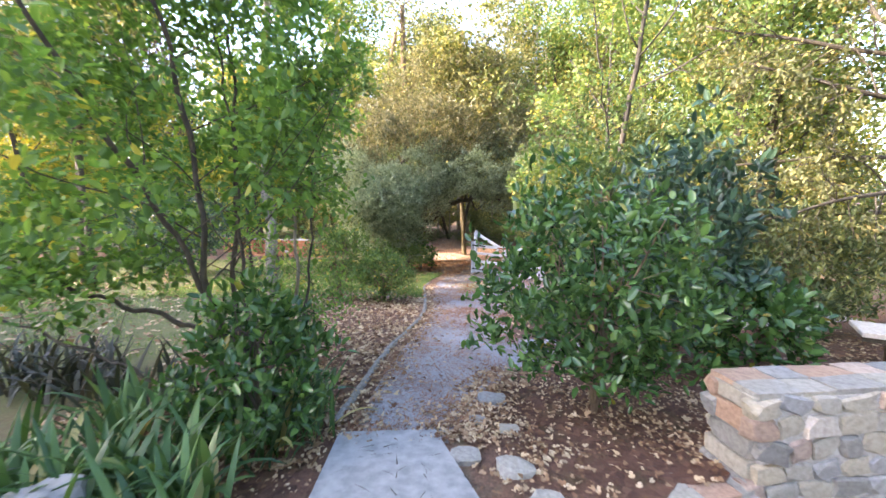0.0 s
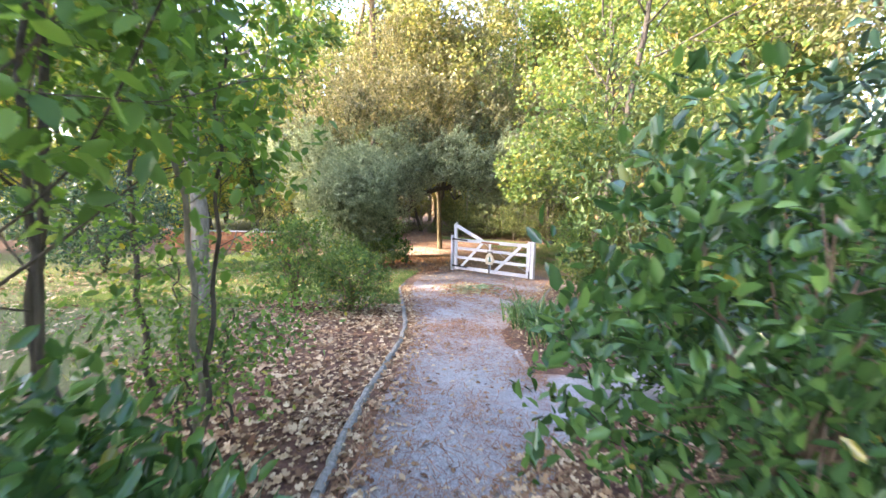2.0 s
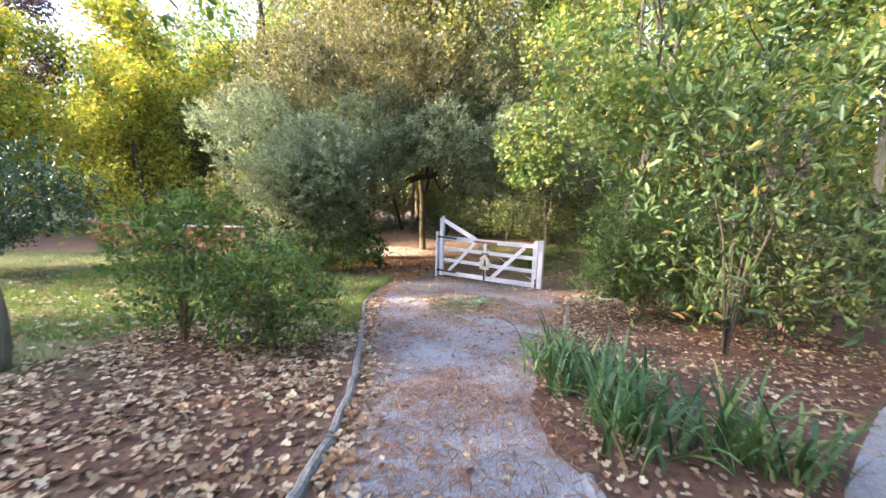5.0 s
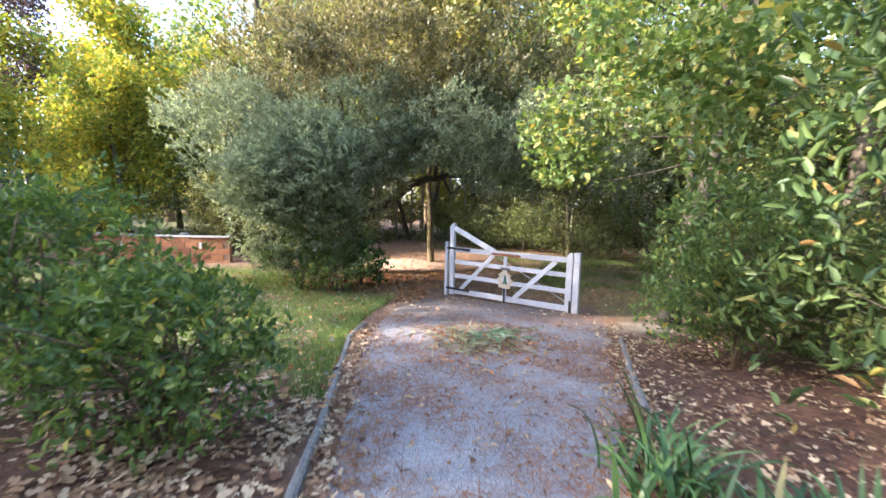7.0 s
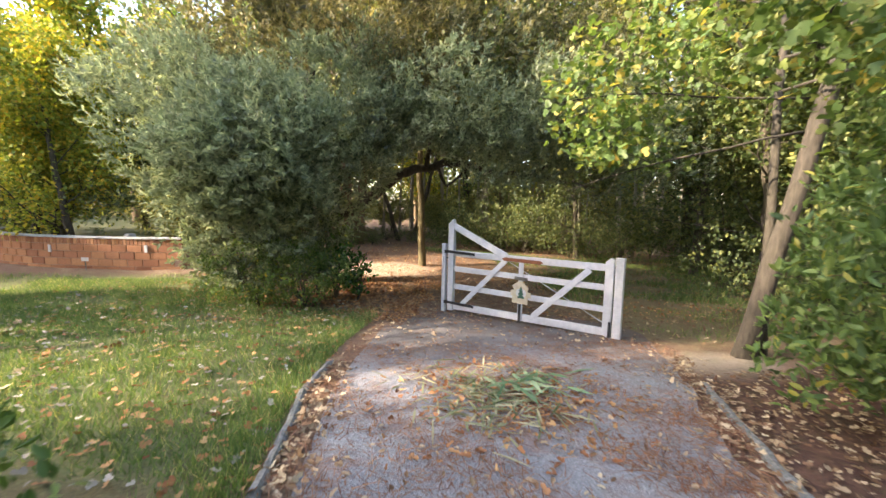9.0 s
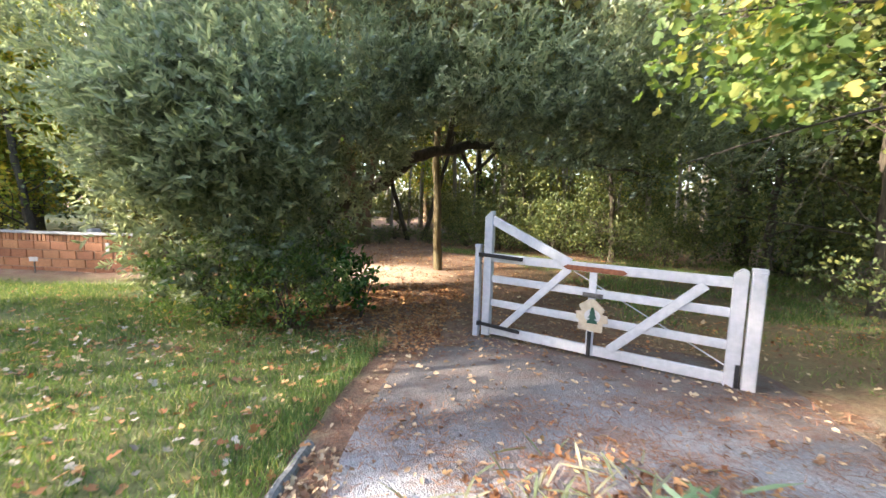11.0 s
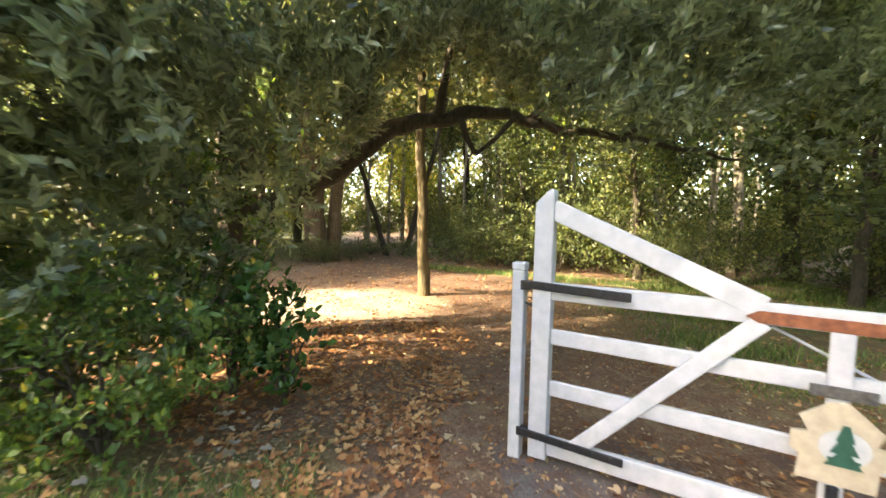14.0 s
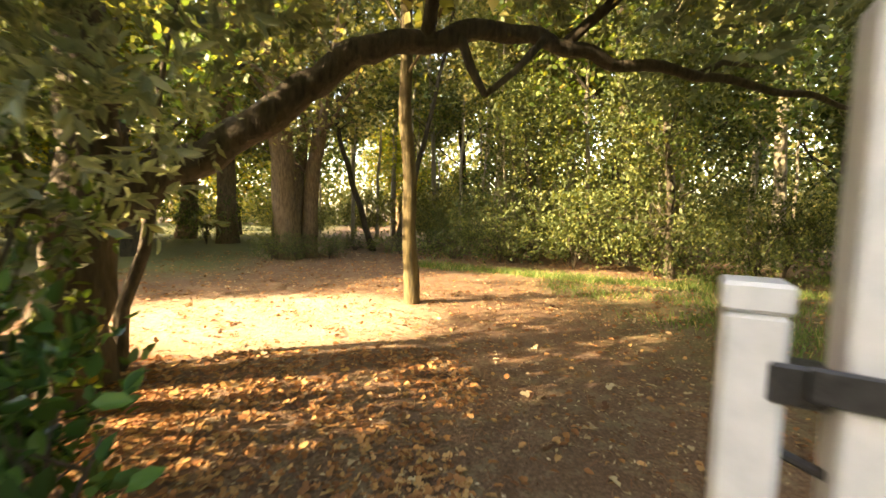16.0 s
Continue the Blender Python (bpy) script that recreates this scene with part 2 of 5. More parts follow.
WHITE = plain_mat("white_paint", (0.405, 0.425, 0.455), (0.5, 0.515, 0.545), 14, 0.5, 0, 0.15, 0.45)
BLACK_IRON = plain_mat("black_iron", (0.012, 0.012, 0.014), (0.03, 0.03, 0.033), 40, 0.45, 0.3)
RUST = plain_mat("rusty_plate", (0.15, 0.045, 0.02), (0.28, 0.1, 0.042), 25, 0.75)
GREY_METAL = plain_mat("grey_metal", (0.10, 0.095, 0.09), (0.2, 0.19, 0.18), 40, 0.5, 0.6)
CREAM = plain_mat("cream_board", (0.4, 0.34, 0.25), (0.5, 0.44, 0.33), 20, 0.6)
SIGN_GREEN = plain_mat("sign_green", (0.015, 0.075, 0.05), (0.025, 0.10, 0.065), 20, 0.5)
WEATHERED = plain_mat("weathered_timber", (0.13, 0.13, 0.115), (0.28, 0.275, 0.25), 30, 0.9, 0, 0.6, 0.8)
CONCRETE = plain_mat("concrete", (0.21, 0.22, 0.22), (0.33, 0.335, 0.33), 9, 0.9, 0, 0.4, 0.6)
STONE = piece_mat("rubble_stone", [(0.0, (0.2, 0.2, 0.2)), (0.35, (0.34, 0.33, 0.31)), (0.6, (0.42, 0.38, 0.31)), (0.85, (0.29, 0.295, 0.31)), (0.96, (0.42, 0.27, 0.19)), (1.0, (0.55, 0.54, 0.52))])
MORTAR = plain_mat("mortar", (0.34, 0.33, 0.31), (0.5, 0.48, 0.45), 30, 0.95, 0, 0.8)
BRICK = piece_mat("brick", [(0.0, (0.26, 0.10, 0.05)), (0.5, (0.36, 0.155, 0.075)), (1.0, (0.46, 0.22, 0.11))], 12)
BRICK_JOINT = plain_mat("brick_joint", (0.20, 0.13, 0.09), (0.32, 0.22, 0.16), 30, 0.95)
BENCH_WOOD = plain_mat("pale_bench_timber", (0.42, 0.38, 0.31), (0.56, 0.52, 0.44), 18, 0.85)
GROUND = ground_mat()
GRAVEL = gravel_mat()


# ---- mesh helpers ----
def mesh_from(name, verts, faces, material, smooth=False):
    me = bpy.data.meshes.new(name)
    me.from_pydata(verts if isinstance(verts, list) else verts.tolist(), [], faces if isinstance(faces, list) else faces.tolist())
    me.materials.append(material)
    if smooth:
        me.polygons.foreach_set("use_smooth", [True] * len(me.polygons))
    me.update()
    return me


def hang(name, me, parent=None, label="", m=None):
    ob = new(name, me)
    if parent:
        ob.parent = parent
    if m is not None:
        ob.matrix_basis = m
    if label:
        tagged(ob, label)
    return ob


def part(name, bm, material, parent, label="", smooth=False):
    """One bmesh as one mesh object under a thing or a part."""
    me = bpy.data.meshes.new(name)
    bm.to_mesh(me)
    bm.free()
    me.materials.append(material)
    if smooth:
        me.polygons.foreach_set("use_smooth", [True] * len(me.polygons))
    return hang(name, me, parent, label)


def thing(name, at, label, category, group="", kind="", rz=0.0):
    ob = new(name)
    ob.matrix_basis = pose(*at, 0, 0, rz)
    ob.empty_display_size = 0.2
    return tagged(ob, label, category, group, kind)


def box_bm(bm, a, b, m=None, bevel=0.006):
    """A bevelled box between two corners."""
    size = [abs(q - p) for p, q in zip(a, b)]
    mid = [(p + q) / 2 for p, q in zip(a, b)]
    made = bmesh.ops.create_cube(bm, size=1.0, matrix=(m or Matrix()) @ Matrix.Translation(mid) @ Matrix.Diagonal((*size, 1)))
    if bevel:
        edges = list({e for v in made["verts"] for e in v.link_edges})
        bmesh.ops.bevel(bm, geom=edges, offset=min(bevel, min(size) * 0.3), segments=1, affect="EDGES")


def box(name, a, b, material, parent, label="", m=None, bevel=0.006):
    bm = bmesh.new()
    box_bm(bm, a, b, m, bevel)
    return part(name, bm, material, parent, label)


def tube(pts, radii, sides=7):
    """Vertices and faces of a tapered tube along a line of points."""
    pts = np.asarray(pts, float)
    n = len(pts)
    way = np.gradient(pts, axis=0)
    way /= np.linalg.norm(way, axis=1, keepdims=True) + 1e-9
    ref = np.array([0.31, 0.87, 0.38]) if abs(way[0][1]) < 0.8 else np.array([1.0, 0.1, 0.0])
    a = np.cross(way, ref)
    a /= np.linalg.norm(a, axis=1, keepdims=True) + 1e-9
    b = np.cross(way, a)
    ang = np.arange(sides) * 2 * np.pi / sides
    k = np.arange(n)[:, None] * 1.0
    gnarl = 1 + 0.07 * np.sin(k * 1.7 + 2.1 * np.sin(3 * ang)[None] + n) + 0.05 * np.sin(k * 0.63 + 5 * np.cos(2 * ang)[None])
    rad = (np.asarray(radii, float)[:, None] * gnarl)[:, :, None]
    v = pts[:, None] + rad * (np.cos(ang)[None, :, None] * a[:, None] + np.sin(ang)[None, :, None] * b[:, None])
    faces = [[i * sides + j, i * sides + (j + 1) % sides, (i + 1) * sides + (j + 1) % sides, (i + 1) * sides + j] for i in range(n - 1) for j in range(sides)]
    faces.append(list(range((n - 1) * sides, n * sides)))
    faces.append(list(range(sides))[::-1])
    return v.reshape(-1, 3), faces


def fine_line(pts, radii, n=40):
    """The same line with more points, rounded at its bends."""
    pts, radii = np.asarray(pts, float), np.asarray(radii, float)
    u, k = np.linspace(0, len(pts) - 1, n), np.arange(len(pts))
    p = np.stack([np.interp(u, k, pts[:, i]) for i in range(3)], -1)
    for _ in range(4):
        p[1:-1] = (p[:-2] + 2 * p[1:-1] + p[2:]) / 4
    p[1:-1] += np.stack([0.02 * np.sin(u[1:-1] * 5.3), 0.02 * np.sin(u[1:-1] * 4.1 + 1), 0.025 * np.sin(u[1:-1] * 6.7 + 2)], -1)
    return p, np.interp(u, k, radii)


def tubes(name, lines, material, sides=6):
    verts, faces, k = [], [], 0
    for pts, radii in lines:
        v, f = tube(pts, radii, sides)
        verts.append(v)
        faces += [[i + k for i in q] for q in f]
        k += len(v)
    return mesh_from(name, np.concatenate(verts), faces, material, True)


SHAPES = {
    # outline points (along, across, lift) and faces
    "diamond": ([(0, 0, 0), (0.45, 0.5, 0.06), (1, 0, 0), (0.45, -0.5, 0.06)], [(0, 1, 2, 3)]),
    "oval": ([(0, 0, 0), (0.3, 0.46, 0.10), (0.72, 0.36, 0.06), (1, 0, -0.08), (0.72, -0.36, 0.06), (0.3, -0.46, 0.10)], [(0, 1, 2, 3), (0, 3, 4, 5)]),
    "lobed": ([(0, 0, 0), (0.1, 0.42, 0.05), (0.38, 0.5, 0.12), (0.42, 0.24, 0.02), (0.78, 0.34, 0.10), (1, 0, 0), (0.78, -0.34, 0.10), (0.42, -0.24, 0.02), (0.38, -0.5, 0.12), (0.1, -0.42, 0.05)],
              [(0, 1, 2, 3), (0, 3, 4, 5), (0, 5, 6, 7), (0, 7, 8, 9)]),
    "blade": ([(0, 0.3, 0), (0, -0.3, 0), (0.5, -0.5, 0.03), (1, 0, 0), (0.5, 0.5, 0.03)], [(0, 1, 2, 3, 4)]),
    "needle": ([(0, 0.5, 0), (0, -0.5, 0), (1, 0, 0.05)], [(0, 1, 2)]),
}


def unit(a):
    return a / (np.linalg.norm(a, axis=-1, keepdims=True) + 1e-9)


def leaves(name, at, way, up, length, width, shape, material):
    """Many small leaves as one mesh: base points, directions, upper sides, lengths and widths."""
    outline, quads = SHAPES[shape]
    outline = np.array(outline)
    n, k = len(at), len(outline)
    way = unit(way)
    side = unit(np.cross(up, way))
    top = np.cross(way, side)
    length, width = np.broadcast_to(length, n), np.broadcast_to(width, n)
    v = at[:, None] + way[:, None] * (outline[None, :, :1] * length[:, None, None]) + side[:, None] * (outline[None, :, 1:2] * width[:, None, None]) + top[:, None] * (outline[None, :, 2:] * length[:, None, None])
    q = np.array(quads)
    f = (q[None] + (np.arange(n) * k)[:, None, None]).reshape(-1, q.shape[1])
    me = bpy.data.meshes.new(name)
    me.vertices.add(n * k)
    me.vertices.foreach_set("co", v.reshape(-1).astype(np.float32))
    me.loops.add(f.size)
    me.loops.foreach_set("vertex_index", f.reshape(-1).astype(np.int32))
    me.polygons.add(len(f))
    me.polygons.foreach_set("loop_start", (np.arange(len(f)) * q.shape[1]).astype(np.int32))
    me.materials.append(material)
    me.update(calc_edges=True)
    return me


def rand_dirs(rng, n, flat=1.0):
    v = rng.normal(size=(n, 3))
    v[:, 2] *= flat
    return unit(v)


def grow(rng, start, way, length, radius, levels, kids, spread=0.9, lift=0.15, bend=0.18, first=0.3, shrink=0.6, steps=7):
    """A branching skeleton: returns tapered lines by level."""
    out = []

    def shoot(p, d, size, r, level):
        pts, d = [np.array(p, float)], np.array(d, float)
        for _ in range(steps):
            d = unit(d + rng.normal(size=3) * (bend if level == 0 else max(bend, 0.13)) + np.array([0, 0, lift * (0.4 if level == 0 else 1)]))
            pts.append(pts[-1] + d * size / steps)
        taper = np.linspace(1, 0.35 if level < levels else 0.2, steps + 1)
        out.append((level, np.array(pts), r * taper))
        if level >= levels:
            return
        for j in range(kids[level]):
            f = first + (1 - first) * (j + rng.random()) / kids[level]
            i = min(int(f * steps), steps - 1)
            here = pts[i] + (pts[i + 1] - pts[i]) * (f * steps - i)
            along = unit(pts[i + 1] - pts[i])
            turn = rng.normal(size=3)
            turn = unit(turn - along * np.dot(turn, along))
            shoot(here, unit(along * (1 - spread * 0.5) + turn * spread), size * shrink * (1.15 - 0.55 * f) * rng.uniform(0.8, 1.2), r * taper[i] * (0.42 if level == 0 else 0.55), level + 1)
    shoot(start, way, length, radius, 0)
    return out


def foliage_on(rng, lines, per, size, aspect, scatter, levels, droop=0.3):
    """Leaf bases, directions, sides and sizes along the outer twigs."""
    at, way = [], []
    for level, pts, _ in lines:
        if level < levels:
            continue
        i = rng.integers(max(1, len(pts) // 3), len(pts), per)
        at.append(pts[i] + rng.normal(size=(per, 3)) * scatter)
        way.append(unit(pts[i] - pts[i - 1]) * 0.5 + rng.normal(size=(per, 3)) * 0.7 - np.array([0, 0, droop]))
    at, way = np.concatenate(at), np.concatenate(way)
    n = len(at)
    up = unit(np.array([0, 0, 1.0]) + rng.normal(size=(n, 3)) * 0.55)
    s = size * rng.uniform(0.6, 1.25, n)
    return at, way, up, s, s * aspect


def clump_cloud(rng, clumps, per, size, aspect, spread, up_bias=0.6):
    """Leaves in rosettes round clump centres: each sprig's leaves fan out from its twig."""
    c = np.repeat(clumps, per, axis=0)
    n = len(c)
    d = rand_dirs(rng, n)
    at = c + d * (spread * rng.random((n, 1)) ** 0.5)
    way = d * 0.8 + rng.normal(size=(n, 3)) * 0.5 + np.array([0, 0, up_bias])
    up = unit(np.array([0, 0, 0.8]) + rng.normal(size=(n, 3)) * 0.7)
    s = size * rng.uniform(0.6, 1.25, n)
    return at, way, up, s, s * aspect


def spray_cloud(rng, clumps, heart, per, size, aspect, reach):
    """Leaves along short twigs that point outwards and up from the heart of the crown."""
    n = len(clumps)
    axis_of = unit(unit(clumps - heart) * 0.7 + rng.normal(size=(n, 3)) * 0.55 + np.array([0, 0, 0.55]))
    a = np.repeat(axis_of, per, axis=0)
    c = np.repeat(clumps, per, axis=0)
    u = rng.random((n * per, 1))
    out = rng.normal(size=(n * per, 3))
    out = unit(out - a * np.sum(out * a, axis=1, keepdims=True))
    way = a * (0.45 + 0.7 * u) + out * 0.75
    s = size * rng.uniform(0.6, 1.2, n * per)
    up = unit(np.cross(np.cross(way, a), way) + np.array([0, 0, 0.3]) + rng.normal(size=(n * per, 3)) * 0.25)
    return c + a * reach * u, way, up, s, s * aspect


# ---- plan: ground, path, edges ----
GY = [-60, -12, 0, 3.2, 5.6, 7.2, 9, 10.5, 12, 14.5, 16.3, 18, 22, 30, 60, 400]
GZ = [1.2, 0.7, -0.07, -0.33, -0.47, -0.6, -0.79, -0.95, -1.1, -1.25, -1.34, -1.38, -1.35, -1.3, -1.2, -1.2]


def land(x, y, rough=True):
    x, y = np.asarray(x, float), np.asarray(y, float)
    z = sum(np.interp(y + d, GY, GZ) for d in (-0.8, -0.4, 0, 0.4, 0.8)) / 5
    z = z - 0.012 * np.clip(x, -5, 6) * np.clip((y - 2) / 10, 0, 1)
    line = np.where(x < 1.95, 2.3 + (x - 1.0) * 0.28, 2.64 + (x - 1.95) * 0.11)
    low = np.clip((line - 0.05 - y) / 0.2, 0, 1) * np.clip((x - 0.65) / 0.5, 0, 1)
    z = z - 0.75 * low * (y > -8)
    if rough:
        z = z + 0.015 * np.sin(1.9 * x + 0.7 * y) * np.sin(1.3 * y - 0.5 * x) + 0.006 * np.sin(5.1 * x + 1.2) * np.sin(4.3 * y)
    return z


PY = [2.9, 3.15, 3.5, 4.45, 5.3, 6.1, 6.85, 7.6, 8.5, 9.1, 10, 11.3, 12.75, 13.6, 14.6, 15.4, 16.2, 17.2]
PL = [-0.84, -0.84, -0.83, -0.78, -0.68, -0.58, -0.46, -0.38, -0.35, -0.36, -0.42, -0.5, -0.56, -0.45, -0.28, -0.1, 0.15, 0.45]
PR = [0.1, 0.12, 0.34, 0.7, 1.15, 1.08, 1.08, 1.14, 1.38, 1.75, 2.25, 2.85, 3.55, 4.0, 4.3, 4.2, 3.4, 1.6]


def left_edge(y):
    return np.interp(y, PY, PL)


def right_edge(y):
    return np.interp(y, PY, PR)


def box_of(x, y, x0, x1, y0, y1, soft=0.4):
    f = lambda v, a, b: np.clip((v - a) / soft + 0.5, 0, 1) * np.clip((b - v) / soft + 0.5, 0, 1)
    return f(x, x0, x1) * f(y, y0, y1)


def grass_weight(x, y):
    lawn = box_of(x, y, -60, -3.2, 3.0, 20, 1.5)
    lawn = np.maximum(lawn, np.clip((y - 10.6) / 1.0, 0, 1) * np.clip((left_edge(y) - 0.05 - x) / 0.25, 0, 1) * np.clip((17.0 - y + np.clip(-1.5 - x, 0, 3) * 1.2) / 1.0, 0, 1))
    lawn = np.maximum(lawn, box_of(x, y, -60, -2.8, 25, 60, 2.0))
    strip = np.clip(1 - np.abs((x - 3.0) * 0.72 + (y - 26.2)) / 1.3, 0, 1) * (x > 1.5)
    weeds = 0.46 * box_of(x, y, 3.7, 13, 14.0, 25, 1.6)
    return np.maximum(np.maximum(lawn, strip * 0.9), weeds)


def axis(a, b, fine_a, fine_b, step):
    inner = np.arange(fine_a, fine_b, step)
    far = np.geomspace(0.3, abs(b - fine_b), 26) + fine_b
    near = fine_a - np.geomspace(0.3, abs(fine_a - a), 26)
    return np.concatenate([near[::-1], inner, far])


def sheet(name, xs, ys, lift=0.0):
    X, Y = np.meshgrid(xs, ys)
    Z = land(X, Y) + lift
    n, m = X.shape
    i = np.arange(n * m).reshape(n, m)
    f = np.stack([i[:-1, :-1], i[:-1, 1:], i[1:, 1:], i[1:, :-1]], -1).reshape(-1, 4)
    return np.stack([X, Y, Z], -1).reshape(-1, 3), f


def attribute(me, key, values):
    me.attributes.new(key, "FLOAT", "POINT").data.foreach_set("value", np.asarray(values, np.float32))


def build_ground():
    v, f = sheet("ground", axis(-700, 700, -9, 10, 0.16), axis(-600, 900, -1, 30, 0.16))
    me = mesh_from("ground", v, f, GROUND, True)
    x, y = v[:, 0], v[:, 1]
    attribute(me, "grass", grass_weight(x, y))
    mulch = np.maximum(box_of(x, y, -3.6, -0.6, 2, 11.2, 0.8), box_of(x, y, 0.3, 9, 2, 13, 0.8))
    attribute(me, "mulch", mulch)
    # where the painted sun pools lie: in the clearing and right of the path
    attribute(me, "sun_patch", np.clip(1.6 - ((x + 0.7) / 1.9) ** 2 - ((y - 21.5) / 1.35) ** 2, 0, 1) * 0.9 + 0.7 * np.clip(1.3 - ((x - 4.3) / 0.9) ** 2 - ((y - 13.2) / 0.6) ** 2, 0, 1))
    tagged(hang("ground", me), "brown earth with leaf litter, mulch and patchy lawn", "ground", kind="structure")


def build_path():
    ys = np.linspace(3.0, 17.1, 120)
    u = np.linspace(0, 1, 22)
    wob = 0.05 * np.sin(ys * 3.1) + 0.03 * np.sin(ys * 7.7)
    X = (left_edge(ys)[:, None] + 0.03) * (1 - u) + (right_edge(ys) + wob)[:, None] * u
    Y = np.repeat(ys[:, None], len(u), 1)
    Z = land(X, Y) + 0.014 - 0.03 * np.abs(2 * u - 1) ** 8 - 0.05 * np.clip((Y - 15.7 + 0.4 * np.sin(X * 3.1) + 0.3 * np.sin(X * 7.3 + Y * 4)) / 1.6, 0, 1)
    i = np.arange(X.size).reshape(X.shape)
    f = np.stack([i[:-1, :-1], i[:-1, 1:], i[1:, 1:], i[1:, :-1]], -1).reshape(-1, 4)
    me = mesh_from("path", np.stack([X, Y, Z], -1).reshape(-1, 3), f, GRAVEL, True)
    dirt = 0.05 + (0.75 - 0.45 * np.clip((Y - 10) / 2, 0, 1)) * np.abs(2 * u - 1)[None] ** 6 + np.clip((Y - 15.0) / 1.8, 0, 0.9) + 0.5 * np.clip((X - 1.3) / 1.2, 0, 1) * np.clip((Y - 12.8) / 1.5, 0, 1) + 0.6 * np.exp(-((X - 1.3) / 0.9) ** 2 - ((Y - 12.6) / 1.2) ** 2)
    attribute(me, "dirt", dirt.reshape(-1))
    attribute(me, "near_gate", np.clip((Y - 13.1 + 0.5 * np.sin(X * 2.3)) / 1.5, 0, 1).reshape(-1))
    tagged(hang("path", me), "grey gravel garden path strewn with leaves", "path", kind="structure")
    # side path that forks off to the right
    xs = np.linspace(0.3, 8, 50)
    low = np.interp(xs, [0.3, 1.0, 1.6, 2.4, 4, 8], [4.1, 4.7, 5.05, 5.5, 6.35, 7.5])
    high = np.interp(xs, [0.3, 1.0, 1.6, 2.0, 2.4, 3.1, 4, 8], [6.2, 6.15, 5.98, 6.25, 6.65, 7.1, 7.65, 8.9])
    Y = low[:, None] * (1 - u) + high[:, None] * u
    X = np.repeat(xs[:, None], len(u), 1)
    Z = land(X, Y) + 0.008 - 0.02 * np.abs(2 * u - 1) ** 8
    i = np.arange(X.size).reshape(X.shape)
    f = np.stack([i[:-1, :-1], i[1:, :-1], i[1:, 1:], i[:-1, 1:]], -1).reshape(-1, 4)
    me = mesh_from("side_path", np.stack([X, Y, Z], -1).reshape(-1, 3), f, GRAVEL, True)
    attribute(me, "dirt", (0.05 + 0.8 * np.abs(2 * u - 1)[None] ** 6 + 0 * X).reshape(-1))
    tagged(hang("side_path", me), "grey gravel side path with fallen leaves", "path", kind="structure")


build_ground()
build_path()


def at_land(x, y, dz=0.0):
    return (x, y, float(land(x, y)) + dz)


# ---- edging boards, slab and stones at the start ----
def edging(a, b, wide=0.075, tall=0.07, seed=1, material=WEATHERED, label="weathered grey timber edging beside the gravel path"):
    rng = np.random.default_rng(seed)
    a, b = np.array(a, float), np.array(b, float)
    n = 9
    u = np.linspace(0, 1, n)
    p = a[None] * (1 - u[:, None]) + b[None] * u[:, None]
    side = unit(np.array([[-(b - a)[1], (b - a)[0]]]))[0]
    p = p + side[None] * (rng.normal(size=(n, 1)) * 0.006)
    z = land(p[:, 0], p[:, 1])
    w, h = wide / 2, tall
    prof = [(-w, -0.06), (-w * 1.05, h * 0.25), (-w * 0.85, h * 0.6), (-w * 0.4, h * 0.82), (w * 0.3, h * 0.84), (w * 0.82, h * 0.62), (w * 1.05, h * 0.25), (w, -0.06)]
    v = [(p[i, 0] + side[0] * s, p[i, 1] + side[1] * s, z[i] + t * rng.uniform(0.93, 1.05) - 0.015) for i in range(n) for s, t in prof]
    k = len(prof)
    f = [[i * k + j, i * k + j + 1, (i + 1) * k + j + 1, (i + 1) * k + j] for i in range(n - 1) for j in range(k - 1)]
    f += [list(range(k)), list(range((n - 1) * k, n * k))[::-1]]
    ob = hang("edging_board", mesh_from("edging_board", v, f, material))
    return tagged(ob, label, "edging", "edging along the path")


edges_left = [(-0.93, 3.3), (-0.86, 4.2), (-0.80, 4.9), (-0.70, 5.7), (-0.60, 6.35), (-0.44, 7.35), (-0.38, 8.2), (-0.42, 9.7), (-0.53, 11.3), (-0.60, 12.7), (-0.48, 13.6)]
for k, (a, b) in enumerate(zip(edges_left[:-1], edges_left[1:])):
    d = unit(np.array(b) - np.array(a)) * 0.012
    edging(np.array(a) + d, np.array(b) - d, seed=k)
for k, (a, b) in enumerate([((1.0, 6.22), (1.07, 6.86)), ((2.28, 9.95), (2.66, 10.8)), ((2.68, 10.84), (3.08, 11.7)), ((3.1, 11.74), (3.5, 12.6))]):
    edging(a, b, 0.085, 0.045 if k == 0 else 0.07, 40 + k, CONCRETE if k == 0 else WEATHERED, "short pale concrete edging block beside the path" if k == 0 else "weathered grey timber edging beside the gravel path")


def blob(name, at, size, seed, material, flat=0.5, sub=2, square=0.8):
    """A rough stone: a subdivided lump, flattened and chipped."""
    bm = bmesh.new()
    bmesh.ops.create_icosphere(bm, subdivisions=sub, radius=1.0)
    for v in bm.verts:
        n = noise.noise(v.co * 1.3 + Vector((seed * 7.1, seed * 3.3, 0))) * 0.45 + noise.noise(v.co * 3.1 + Vector((seed, 0, 5))) * 0.14
        c = v.co * (1 + n)
        q = Vector((max(-square, min(square, c.x)), max(-square, min(square, c.y)), max(-flat, min(flat, c.z))))
        v.co = Vector((at[0] + q.x * size[0], at[1] + q.y * size[1], at[2] + q.z * size[2]))
    me = bpy.data.meshes.new(name)
    bm.to_mesh(me)
    bm.free()
    me.materials.append(material)
    return me


